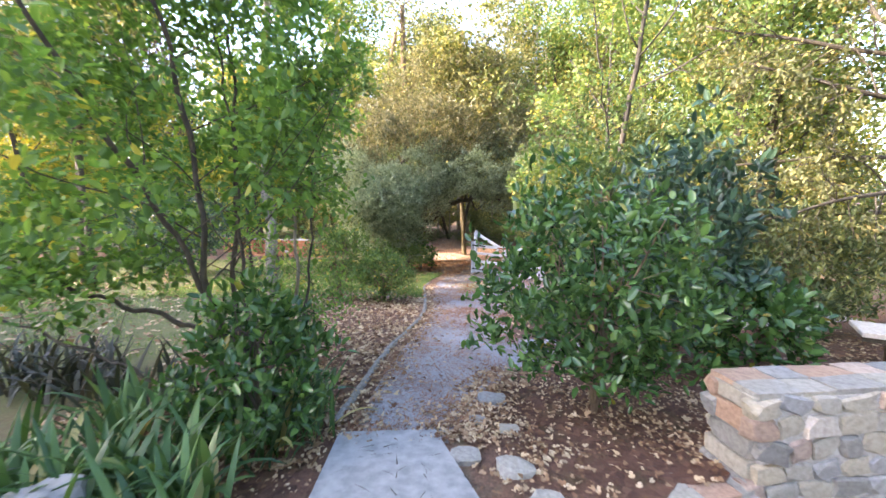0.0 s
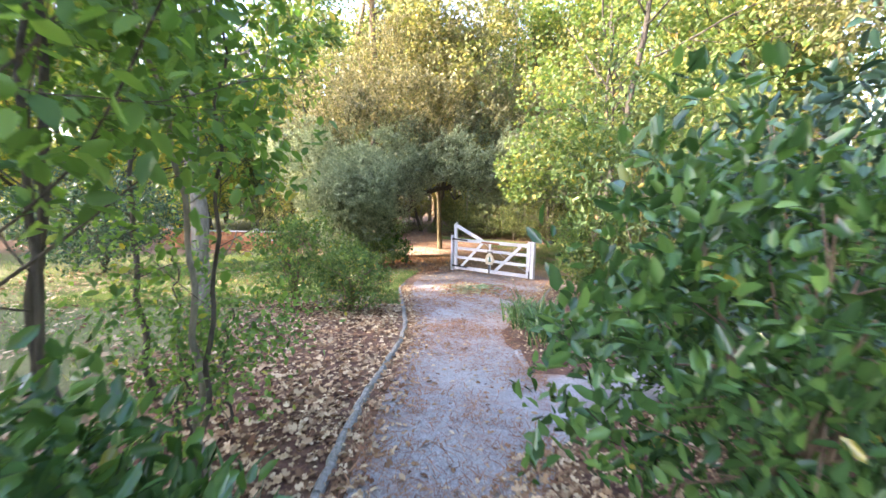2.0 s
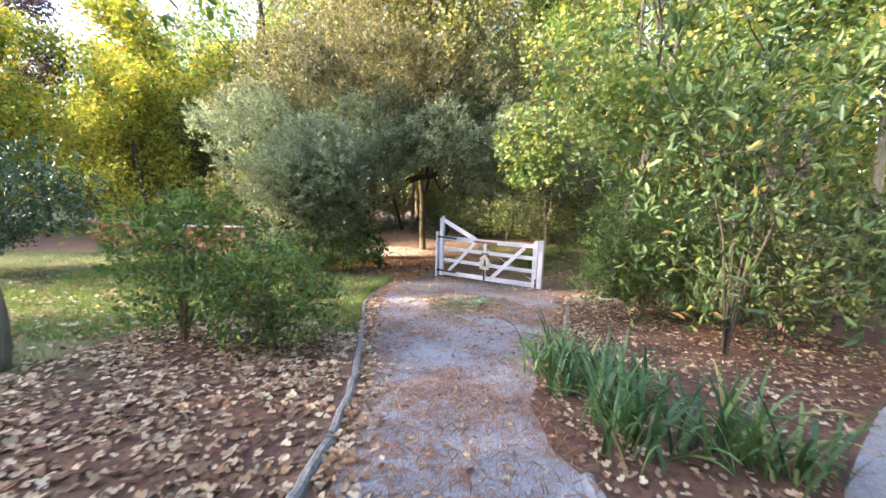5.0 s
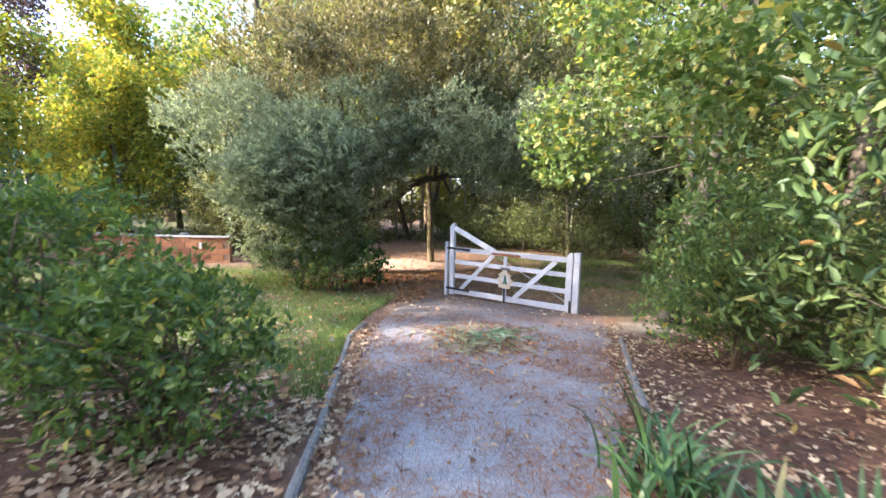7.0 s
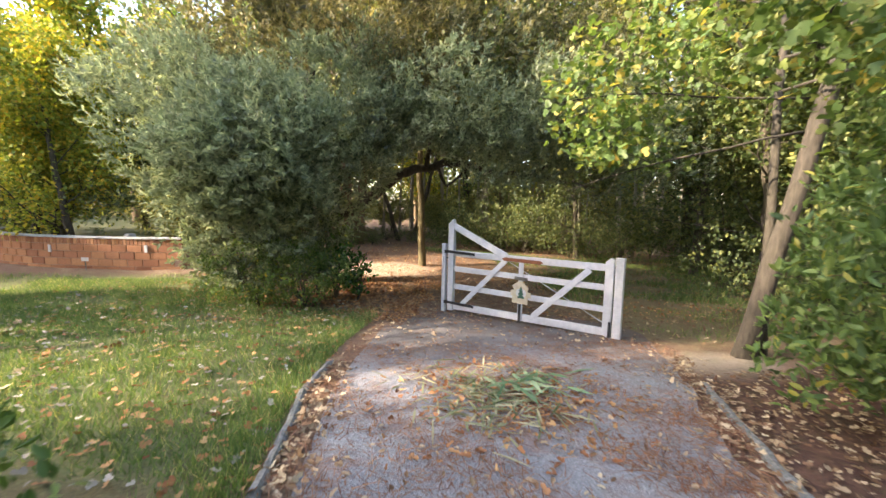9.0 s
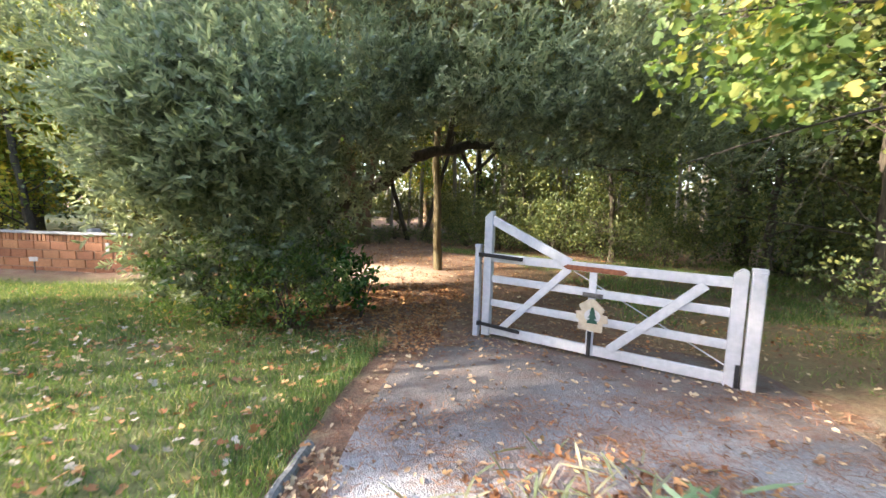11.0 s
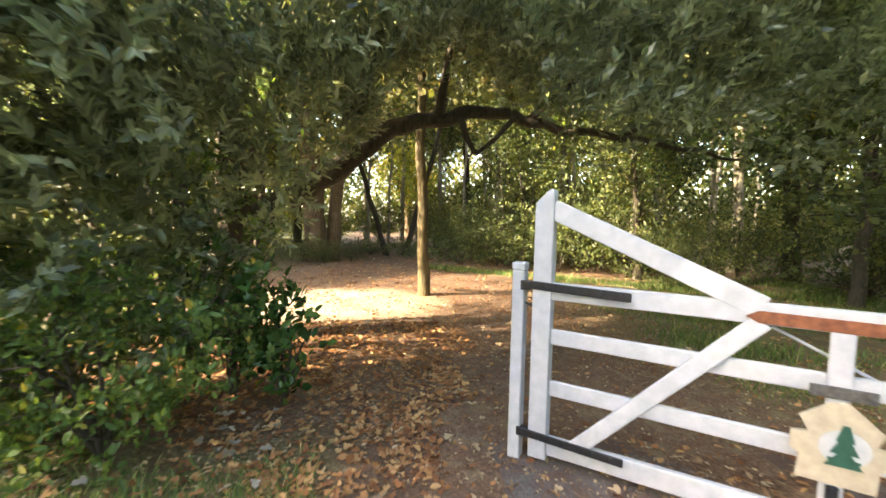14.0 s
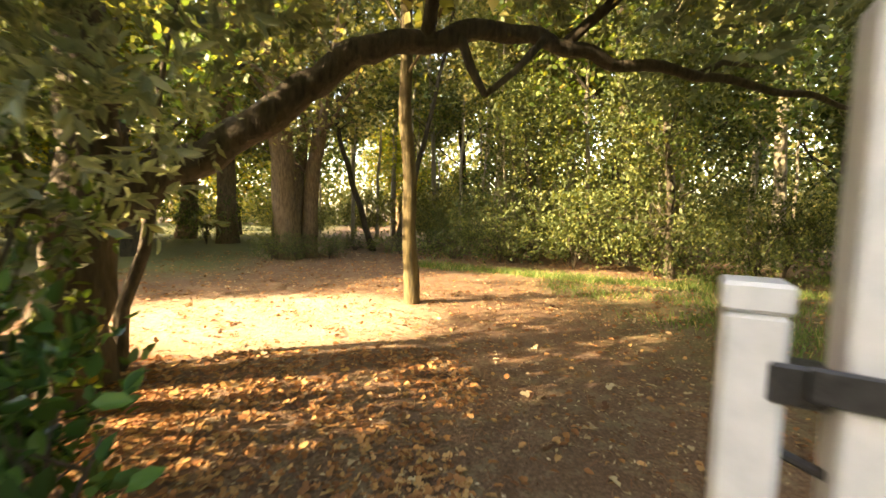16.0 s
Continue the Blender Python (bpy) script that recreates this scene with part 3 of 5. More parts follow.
slab_bm = bmesh.new()
outline = [(-0.84, 3.12), (-0.06, 3.16), (0.02, 2.9), (0.22, 2.3), (0.3, 0.5), (0.34, -3.0), (-0.9, -3.0), (-0.88, 0.5), (-0.82, 2.34)]
vs = [slab_bm.verts.new((x, y, float(land(x, y, False)) + 0.03)) for x, y in outline]
face = slab_bm.faces.new(vs)
if face.normal.z < 0:
    face.normal_flip()
ext = bmesh.ops.extrude_face_region(slab_bm, geom=[face])
bmesh.ops.translate(slab_bm, vec=(0, 0, -0.12), verts=[g for g in ext["geom"] if isinstance(g, bmesh.types.BMVert)])
bmesh.ops.recalc_face_normals(slab_bm, faces=slab_bm.faces)
slab = part("concrete_slab", slab_bm, CONCRETE, None)
tagged(slab, "pale grey concrete paving slab dusted with twigs", "paving", kind="structure")

for k, (x, y, s) in enumerate([(0.47, 3.75, 0.17), (0.5, 2.62, 0.16), (0.16, 2.78, 0.14), (0.55, 3.2, 0.1), (0.62, 2.25, 0.14), (0.3, 3.35, 0.09)]):
    ob = hang("flat_stone", blob("flat_stone", at_land(x, y, 0.01), (s, s * 0.8, s * 0.55), k + 2, STONE, 0.5))
    tagged(ob, "flat grey stone set in soil beside the path", "stone", "stones beside the path")
ob = hang("boulder", blob("boulder", at_land(-2.12, 1.98, 0.1), (0.24, 0.2, 0.22), 9, CONCRETE, 0.9, 3))
tagged(ob, "smooth pale grey boulder among strap leaves", "stone")


# ---- gate ----
GATE = pose(1.18, 16.32, -1.38, 0, 0, math.degrees(math.atan2(-1.9, 2.35)))


def build_gate():
    g = new("gate")
    g.matrix_basis = GATE
    tagged(g, "white painted timber five-bar gate, closed, with black strap hinges", "gate")

    def bar(name, a, b, wide, thick, y=0.0, material=WHITE, label="", parent=g):
        """A flat bar in the gate's plane from a to b."""
        a, b = Vector((a[0], 0, a[1])), Vector((b[0], 0, b[1]))
        d = b - a
        ang = math.atan2(d.z, d.x)
        m = Matrix.Translation((a + b) / 2 + Vector((0, y, 0))) @ Matrix.Rotation(-ang, 4, "Y")
        return box(name, (-d.length / 2, -thick / 2, -wide / 2), (d.length / 2, thick / 2, wide / 2), material, parent, label, m, 0.005)

    def stile(name, x0, x1, top, shoulder, low=0.1, peak=0.6):
        bm = bmesh.new()
        mid = x0 + (x1 - x0) * peak
        pts = [(x0, low), (x1, low), (x1, top - shoulder * (1.05 - peak)), (mid + 0.01, top), (mid - 0.01, top), (x0, top - shoulder)]
        vs = [bm.verts.new((x, -0.045, z)) for x, z in pts]
        f = bm.faces.new(vs)
        e = bmesh.ops.extrude_face_region(bm, geom=[f])
        bmesh.ops.translate(bm, vec=(0, 0.09, 0), verts=[q for q in e["geom"] if isinstance(q, bmesh.types.BMVert)])
        bmesh.ops.recalc_face_normals(bm, faces=bm.faces)
        bmesh.ops.bevel(bm, geom=list(bm.edges), offset=0.006, segments=1, affect="EDGES")
        return part(name, bm, WHITE, g)
    stile("heel_stile", 0.10, 0.215, 1.785, 0.085, 0.1, 0.86)
    stile("latch_stile", 2.84, 2.965, 1.31, 0.06)
    bar("top_rail", (0.21, 1.165), (2.85, 1.165), 0.105, 0.05)
    bar("rail", (0.21, 0.88), (2.85, 0.86), 0.095, 0.03, 0.008)
    bar("rail", (0.21, 0.555), (2.85, 0.53), 0.095, 0.03, 0.008)
    bar("bottom_rail", (0.21, 0.185), (2.85, 0.185), 0.12, 0.04, 0.004)
    bar("sloping_brace", (0.2, 1.665), (1.24, 1.19), 0.115, 0.045, -0.004)
    bar("brace", (0.38, 0.22), (1.24, 1.13), 0.09, 0.024, -0.024)
    bar("brace", (1.745, 0.235), (2.62, 1.115), 0.1, 0.024, -0.024)
    bar("upright", (1.525, 0.13), (1.525, 1.12), 0.085, 0.024, -0.03)
    bar("iron_tie", (1.28, 1.10), (2.86, 0.30), 0.014, 0.014, 0.035, WHITE, "thin white tie rod")
    for z in (1.19, 0.245):
        h = bar("hinge_strap", (0.06, z + 0.01), (0.66, z - 0.01), 0.05, 0.012, -0.054, BLACK_IRON, "black iron strap hinge")
        bar("hinge_pin", (0.02, z), (0.09, z), 0.06, 0.05, -0.02, BLACK_IRON, "", h)
        for x in (0.18, 0.34, 0.5, 0.6):
            bm = bmesh.new()
            bmesh.ops.create_uvsphere(bm, u_segments=6, v_segments=4, radius=0.011, matrix=Matrix.Translation((x, -0.061, z)))
            part("rivet", bm, BLACK_IRON, h)
    bar("hook_rod", (0.03, 1.08), (0.11, 1.05), 0.015, 0.015, 0.0, BLACK_IRON)
    bm = bmesh.new()
    vs = [bm.verts.new((x, -0.04, z)) for x, z in ((1.17, 1.15), (1.22, 1.122), (1.84, 1.114), (1.89, 1.142), (1.84, 1.172), (1.22, 1.18))]
    f = bm.faces.new(vs)
    e = bmesh.ops.extrude_face_region(bm, geom=[f])
    bmesh.ops.translate(bm, vec=(0, 0.012, 0), verts=[q for q in e["geom"] if isinstance(q, bmesh.types.BMVert)])
    bmesh.ops.recalc_face_normals(bm, faces=bm.faces)
    part("rust_plate", bm, RUST, g, "rust-brown metal plate with pointed ends")
    bar("clasp_plate", (1.42, 0.85), (1.65, 0.848), 0.055, 0.012, -0.05, GREY_METAL, "grey metal clasp")
    bar("drop_bolt", (1.525, 0.42), (1.525, 0.12), 0.045, 0.02, -0.055, BLACK_IRON, "black drop bolt")
    bar("latch_plate", (2.945, 0.36), (2.945, 0.12), 0.04, 0.012, -0.055, BLACK_IRON, "black latch plate")
    bm = bmesh.new()
    pts = [(-0.17, -0.21), (0.15, -0.22), (0.16, -0.09), (0.22, -0.08), (0.21, 0.02), (0.14, 0.03), (0.17, 0.1), (0.03, 0.23), (-0.05, 0.22), (-0.17, 0.13), (-0.13, 0.05), (-0.2, 0.04), (-0.2, -0.06), (-0.16, -0.08)]
    vs = [bm.verts.new((1.535 + x * 0.85, -0.068, 0.615 + z * 0.85)) for x, z in pts]
    f = bm.faces.new(vs)
    e = bmesh.ops.extrude_face_region(bm, geom=[f])
    bmesh.ops.translate(bm, vec=(0, 0.02, 0), verts=[q for q in e["geom"] if isinstance(q, bmesh.types.BMVert)])
    bmesh.ops.recalc_face_normals(bm, faces=bm.faces)
    board = part("sign_board", bm, CREAM, g, "cream star-shaped board with a green tree emblem")
    bm = bmesh.new()
    bmesh.ops.create_cone(bm, cap_ends=True, segments=20, radius1=0.085, radius2=0.085, depth=0.004, matrix=Matrix.Translation((1.55, -0.0695, 0.61)) @ Matrix.Rotation(radians(90), 4, "X") @ Matrix.Diagonal((1.05, 0.95, 1, 1)))
    part("emblem_disc", bm, WHITE, board, "white emblem disc")
    for k, (w, z) in enumerate([(0.13, -0.06), (0.10, 0.0), (0.065, 0.055)]):
        bm = bmesh.new()
        vs = [bm.verts.new((1.55 + a, -0.0765, 0.60 + b)) for a, b in ((-w / 2, z - 0.015), (w / 2, z - 0.015), (0.012, z + 0.06), (-0.012, z + 0.06))]
        f = bm.faces.new(vs)
        e = bmesh.ops.extrude_face_region(bm, geom=[f])
        bmesh.ops.translate(bm, vec=(0, 0.004 - 0.001 * k, 0), verts=[q for q in e["geom"] if isinstance(q, bmesh.types.BMVert)])
        bmesh.ops.recalc_face_normals(bm, faces=bm.faces)
        part("tree_emblem", bm, SIGN_GREEN, board, "dark green tree shape")
    bm = bmesh.new()
    box_bm(bm, (1.495, -0.0775, 0.55), (1.605, -0.0725, 0.562), None, 0)
    part("writing_bar", bm, SIGN_GREEN, board)


def build_post(x, half, top, name="gate_post"):
    p = new(name)
    p.matrix_basis = GATE @ pose(x, 0, 0)
    tagged(p, "square white painted timber gate post with a flat cap", "post", "gate posts")
    box("shaft", (-half, -half, -0.3), (half, half, top - 0.045), WHITE, p, "", None, 0.008)
    bm = bmesh.new()
    box_bm(bm, (-half - 0.003, -half - 0.003, top - 0.045), (half + 0.003, half + 0.003, top), None, 0.006)
    part("cap", bm, WHITE, p)


build_gate()
build_post(0.003, 0.04, 1.33)
build_post(3.045, 0.06, 1.32)


# ---- trees and shrubs ----
def tree(name, at, label, lines, trunk_mat, leaf_data, leaf_material, shape, category="tree", group="", sides=8, limbs=True):
    """A tree: trunk, each main limb, the twigs and the crown are meshes of their own."""
    t = thing(name, at, label, category, group)
    hang("trunk", tubes("trunk", [fine_line(p, np.r_[r[0] * 1.25, r[1:]], 30) for l, p, r in lines if l == 0], trunk_mat, sides + 4), t)
    for l, p, r in lines:
        if l == 1 and limbs:
            hang("limb", tubes("limb", [(p, r)], trunk_mat, sides), t)
    rest = [(p, r) for l, p, r in lines if l > 1 or (l == 1 and not limbs)]
    if rest:
        tagged(hang("twigwork", tubes("twigwork", rest, trunk_mat, 4), t), kind="stuff")
    if leaf_data:
        hang("crown", leaves("crown", *leaf_data, shape, leaf_material), t)
    return t


def shrub(name, at, label, seed, rad, tall, count, size, aspect, material, bark=BARK_BROWN, stems=7, shape="oval", hollow=0.35, skirt=0.12, sprig=9, category="shrub", lump=0.5):
    """A shrub: stems from one foot and a lumpy crown of leaf sprigs, denser outside."""
    rng = np.random.default_rng(seed)
    t = thing(name, at, label, category)
    lines = []
    for _ in range(stems):
        a = rng.uniform(0, 2 * np.pi)
        out = np.array([np.cos(a) * rad[0], np.sin(a) * rad[1]]) * rng.uniform(0.25, 0.75)
        u = np.linspace(0, 1, 7)[:, None]
        end = np.array([out[0], out[1], tall * rng.uniform(0.6, 0.9)])
        p = u * end * np.array([1, 1, 1]) + np.array([rng.normal() * 0.06, rng.normal() * 0.06, -0.05]) + rng.normal(size=(7, 3)) * 0.025
        p[:, :2] *= (u ** 0.6)
        lines.append((p, 0.018 * (1.25 - u[:, 0])))
        for _ in range(4):
            i = rng.integers(2, 6)
            q = p[i] + np.linspace(0, 1, 5)[:, None] * (rand_dirs(rng, 1)[0] * np.array([rad[0], rad[1], 0.5]) * 0.6 + np.array([0, 0, 0.12]))
            lines.append((q, 0.008 * np.linspace(1, 0.4, 5)))
    for k, (p, r) in enumerate(lines[::5]):
        hang("stem", tubes("stem", [(p, r)], bark, 6), t)
    tagged(hang("twigwork", tubes("twigwork", [l for i, l in enumerate(lines) if i % 5], bark, 4), t), kind="stuff")
    n = count // sprig
    d = rand_dirs(rng, n * 3)
    lumps = rand_dirs(rng, 14)
    swell = 0.64 + lump * np.max(np.clip(d @ lumps.T, 0, 1) ** 5, axis=1) + rng.normal(size=n * 3) * 0.06
    f = (hollow + (1 - hollow) * rng.random(n * 3) ** 0.45) * swell
    c = d * f[:, None] * np.array([rad[0], rad[1], tall * 0.52]) + np.array([0, 0, tall * 0.52])
    c = c[c[:, 2] > skirt * tall][:n]
    hang("crown", leaves("crown", *clump_cloud(rng, c, sprig, size, aspect, size * 1.0), shape, material), t)
    return t


def strap_leaf_mesh(material, seed):
    """One long arching strap leaf, a metre high, channelled along its middle."""
    rng = random.Random(seed)
    reach, bow, verts, faces = rng.uniform(0.12, 0.6), rng.uniform(0.1, 0.95), [], []
    for i in range(7):
        u = i / 6
        x, z, half = reach * u ** 1.6, u - 0.45 * bow * u ** 2.6 - 0.04, 0.5 * (0.75 + 0.5 * u) * (1 - u ** 3)
        verts += [(x, -half, z + 0.02 * half), (x - 0.012, 0, z - 0.012), (x, half, z + 0.02 * half)]
    for i in range(6):
        for j in (0, 1):
            faces.append([i * 3 + j, i * 3 + j + 1, i * 3 + j + 4, i * 3 + j + 3])
    return mesh_from("leaf", verts, faces, material, True)


STRAP_MESHES = {m.name: [strap_leaf_mesh(m, k) for k in range(9)] for m in (STRAP_LEAF, PURPLE_STRAP)}


def strap_clump(at, seed, count, tall, wide, material, label, spread=0.18, name="strap_leaf_plant"):
    """Long arching strap leaves from one foot, each an object of its own."""
    rng = random.Random(seed)
    t = thing(name, at, label, "plant", "strap-leaved plants")
    for k in range(count):
        h, w = tall * rng.uniform(0.55, 1.1), wide * rng.uniform(0.7, 1.2)
        m = Matrix.Translation((rng.gauss(0, spread), rng.gauss(0, spread), 0)) @ Matrix.Rotation(rng.uniform(0, 6.283), 4, "Z") @ Matrix.Rotation(radians(rng.uniform(-4, 30)), 4, "Y") @ Matrix.Diagonal((h, w, h, 1))
        hang("leaf", rng.choice(STRAP_MESHES[material.name]), t, "", m)
    return t


# live oak with the arching limb
def build_oak():
    rng = np.random.default_rng(11)
    t = thing("oak_tree", (-1.75, 19.3, -1.4), "broad evergreen oak with dark leaves and an arching limb", "tree")
    trunk = np.array([(0, 0, -0.1), (0.02, 0.02, 0.5), (0.1, 0.05, 1.2), (0.18, 0.1, 1.9), (0.1, 0.2, 2.8), (-0.1, 0.3, 3.8), (-0.15, 0.3, 4.9), (0.1, 0.3, 6.0)])
    hang("trunk", tubes("trunk", [fine_line(trunk, [0.3, 0.25, 0.22, 0.2, 0.17, 0.14, 0.1, 0.05], 40)], BARK_DARK, 16), t)
    arch = [(0.12, 0.05, 1.3), (0.72, 0.3, 1.82), (1.22, 0.3, 2.1), (1.83, 0.3, 2.58), (2.22, 0.3, 2.9), (2.82, 0.3, 3.0), (3.56, 0.3, 3.18), (4.12, 0.3, 3.05), (4.71, 0.3, 2.93), (5.66, 0.3, 2.89), (6.6, 0.2, 2.73), (7.4, 0.1, 2.6)]
    hang("arching_limb", tubes("arching_limb", [fine_line(arch, [0.15, 0.15, 0.14, 0.13, 0.115, 0.1, 0.085, 0.072, 0.06, 0.046, 0.034, 0.018], 70)], BARK_DARK, 14), t, "thick dark limb arching over the clearing")
    extra = [([(3.1, 0.25, 3.05), (3.2, 0.2, 2.75), (3.33, 0.2, 2.53)], [0.05, 0.045, 0.03]), ([(3.33, 0.2, 2.53), (3.6, 0.2, 2.75), (3.9, 0.25, 3.08)], [0.03, 0.035, 0.04]),
             ([(4.1, 0.3, 3.05), (4.6, 0.1, 3.5), (5.3, -0.3, 3.9)], [0.06, 0.05, 0.03]), ([(2.8, 0.3, 3.0), (2.9, 0.0, 3.8), (3.3, -0.5, 4.6)], [0.07, 0.05, 0.03]),
             ([(5.6, 0.3, 2.89), (6.2, 0.7, 3.2), (7.0, 1.0, 3.3)], [0.05, 0.035, 0.02])]
    for p, r in extra:
        hang("limb", tubes("limb", [(p, r)], BARK_DARK, 7), t)
    for x, y, h, lx, ly in [(-0.35, -0.2, 3.4, -0.6, -0.4), (-0.15, -0.45, 3.0, -0.1, -1.0), (0.3, -0.3, 2.6, 0.2, -0.9), (-0.7, 0.1, 3.2, -1.6, 0.0), (0.1, 0.4, 3.6, 0.4, 0.5), (-0.5, -0.6, 2.2, -1.3, -1.2)]:
        u = np.linspace(0, 1, 7)[:, None]
        p = np.array([x, y, -0.1]) + u * np.array([lx, ly, h]) + rng.normal(size=(7, 3)) * 0.04
        hang("stem", tubes("stem", [(p, 0.06 * (1.2 - u[:, 0]))], BARK_DARK, 7), t)
    # lumps of the crown: centre, half axes and share of the leaves
    lumps = [((-0.9, -1.0, 3.6), (3.4, 2.1, 2.2), 1.0), ((-0.9, -1.6, 1.9), (1.75, 1.5, 1.5), 0.5), ((0.4, -0.2, 5.4), (3.6, 2.4, 2.3), 1.0), ((3.6, -0.9, 4.3), (2.7, 2.4, 1.35), 0.9),
             ((5.8, 0.2, 4.0), (2.3, 1.9, 1.3), 0.6), ((-2.6, -0.6, 4.0), (1.9, 1.7, 1.7), 0.5), ((1.7, -0.3, 6.3), (2.6, 2.0, 1.7), 0.6), ((-0.3, -2.6, 2.9), (1.5, 1.2, 1.3), 0.5), ((0.3, -1.5, 2.8), (0.6, 0.7, 0.7), 0.1), ((-0.4, -3.2, 2.7), (1.2, 0.8, 0.8), 0.3), ((3.0, -0.6, 5.4), (2.2, 1.8, 1.3), 0.5), ((5.0, -1.0, 3.9), (1.9, 1.6, 0.9), 0.5), ((6.8, -0.3, 4.5), (2.2, 2.0, 1.5), 0.7), ((4.6, 0.5, 5.9), (2.6, 2.0, 1.5), 0.6), ((-3.4, 1.8, 4.5), (1.7, 1.6, 1.6), 0.6),
             ((1.1, -0.6, 2.5), (0.85, 0.75, 1.1), 0.25), ((0.75, -1.4, 1.5), (0.6, 0.6, 0.6), 0.16), ((0.2, -1.9, 1.6), (0.7, 0.6, 0.6), 0.16),
             ((4.3, -2.1, 3.0), (1.4, 0.8, 0.9), 0.32), ((5.9, -2.0, 3.0), (1.5, 0.9, 1.0), 0.34), ((7.5, -1.6, 3.1), (1.4, 1.0, 1.0), 0.34), ((2.2, -2.0, 3.3), (1.5, 0.7, 0.75), 0.34)]
    main = lumps[:4]
    for _ in range(34):
        c, r, _w = main[rng.integers(0, len(main))]
        d = rand_dirs(rng, 1)[0]
        if d[1] > 0.5:
            d[1] = -d[1]
        q = rng.uniform(0.4, 0.85)
        lumps.append((tuple(np.array(c) + d * np.array(r) * 0.95), (q * 1.2, q, q), 0.09 * q / 0.6))
    upper = [((1.0, 1.2, 7.4), (3.3, 2.2, 2.3), 1.0), ((4.2, 1.4, 7.2), (2.8, 2.0, 2.0), 0.8), ((-1.5, 1.0, 6.6), (2.3, 1.9, 1.8), 0.7), ((2.4, 1.4, 9.3), (2.6, 2.0, 1.6), 0.6), ((6.6, 1.0, 6.2), (2.2, 1.8, 1.5), 0.5)]

    def boughs(some, count, sprays, wide):
        """Sprays gathered round bough ends that sit on the lumps, with gaps between them."""
        total, out = sum(w for _, _, w in some), []
        for c, r, w in some:
            k = max(4, int(count * w / total))
            d = rand_dirs(rng, k)
            bulge = 0.76 + 0.32 * np.max(np.clip(d @ rand_dirs(rng, 12).T, 0, 1) ** 6, axis=1)
            f = (0.42 + 0.58 * rng.random(k) ** 0.4) * bulge
            ends = np.array(c) + d * f[:, None] * np.array(r)
            out.append(np.repeat(ends, sprays, axis=0) + rng.normal(size=(k * sprays, 3)) * np.array([wide, wide, wide * 0.75]))
        return np.concatenate(out)

    def clear_of(c):
        """Leaves keep out of the opening under the limb, the way walked and the sunny gap."""
        x, y, z = c.T
        under_arch = (x > np.clip(1.0 + 0.62 * (z - 1.2), 0.95, 1.85)) & (z < np.where((y < -1.1), np.where(x > 3.3, 2.2, 2.6), 2.75) + 0.12 * np.sin(x * 3) + np.clip(0.5 - 0.4 * np.abs(x - 2.6), 0, 0.5))
        walked = (x > 0.9) & (y < -2.0) & (z < np.where(y > -2.7, 2.6, 3.2)) & ((x < 3.2) | (y < -3.0))
        sunlit_gap = (y > -0.1) & (z < 2.6) & (x < 0.2)
        thin = (z < 2.5) & (y > -2.3) & (rng.random(len(c)) > 0.42)
        return c[~under_arch & ~walked & ~sunlit_gap & ~thin & (z > 0.12) & (x > -1.9 - 0.8 * np.clip(z - 1.4, 0, 4))]
    c = clear_of(boughs(lumps, 2150, 8, 0.16))
    # sprays above this height take the colour tinted for sun
    high = c[:, 2] > 5.1 + 0.35 * np.sin(c[:, 0] * 1.9) + 0.3 * rng.normal(size=len(c))
    tops, c = c[high], c[~high]
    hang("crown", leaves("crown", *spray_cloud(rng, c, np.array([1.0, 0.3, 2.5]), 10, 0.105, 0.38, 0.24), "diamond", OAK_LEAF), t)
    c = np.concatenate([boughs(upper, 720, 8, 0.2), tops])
    hang("upper_crown", leaves("upper_crown", *spray_cloud(rng, c, np.array([1.0, 0.8, 5.0]), 10, 0.12, 0.42, 0.28), "diamond", SUNNED_OAK_LEAF), t, "top of the crown, warm sunlight tinted into its olive-tan leaves")
    # pale shoots on the path side only; their colour brightens the shaded front
    outer = []
    for c0, r0, w in lumps[:4] + [lumps[7], lumps[9], lumps[11], lumps[15]]:
        k = int(330 * w * (1.0 if c0[0] < 1 else 0.5))
        d = rand_dirs(rng, k)
        d[:, 1] = -np.abs(d[:, 1])
        ends = np.array(c0) + d * np.array(r0) * rng.uniform(0.93, 1.05, (k, 1))
        outer.append(np.repeat(ends, 5, axis=0) + rng.normal(size=(k * 5, 3)) * 0.1)
    c = clear_of(np.concatenate(outer))
    x, y, z = c.T
    c = c[(z > 0.4) & (z < 4.6 + 0.4 * np.sin(x * 2.7))]
    hang("young_shoot_foliage", leaves("young_shoot_foliage", *spray_cloud(rng, c, np.array([0.5, 0.6, 2.2]), 11, 0.115, 0.36, 0.26), "oval", LIFTED_OAK_SHOOT), t, "pale young shoots, coloured lighter still to brighten the crown's shaded front")


build_oak()

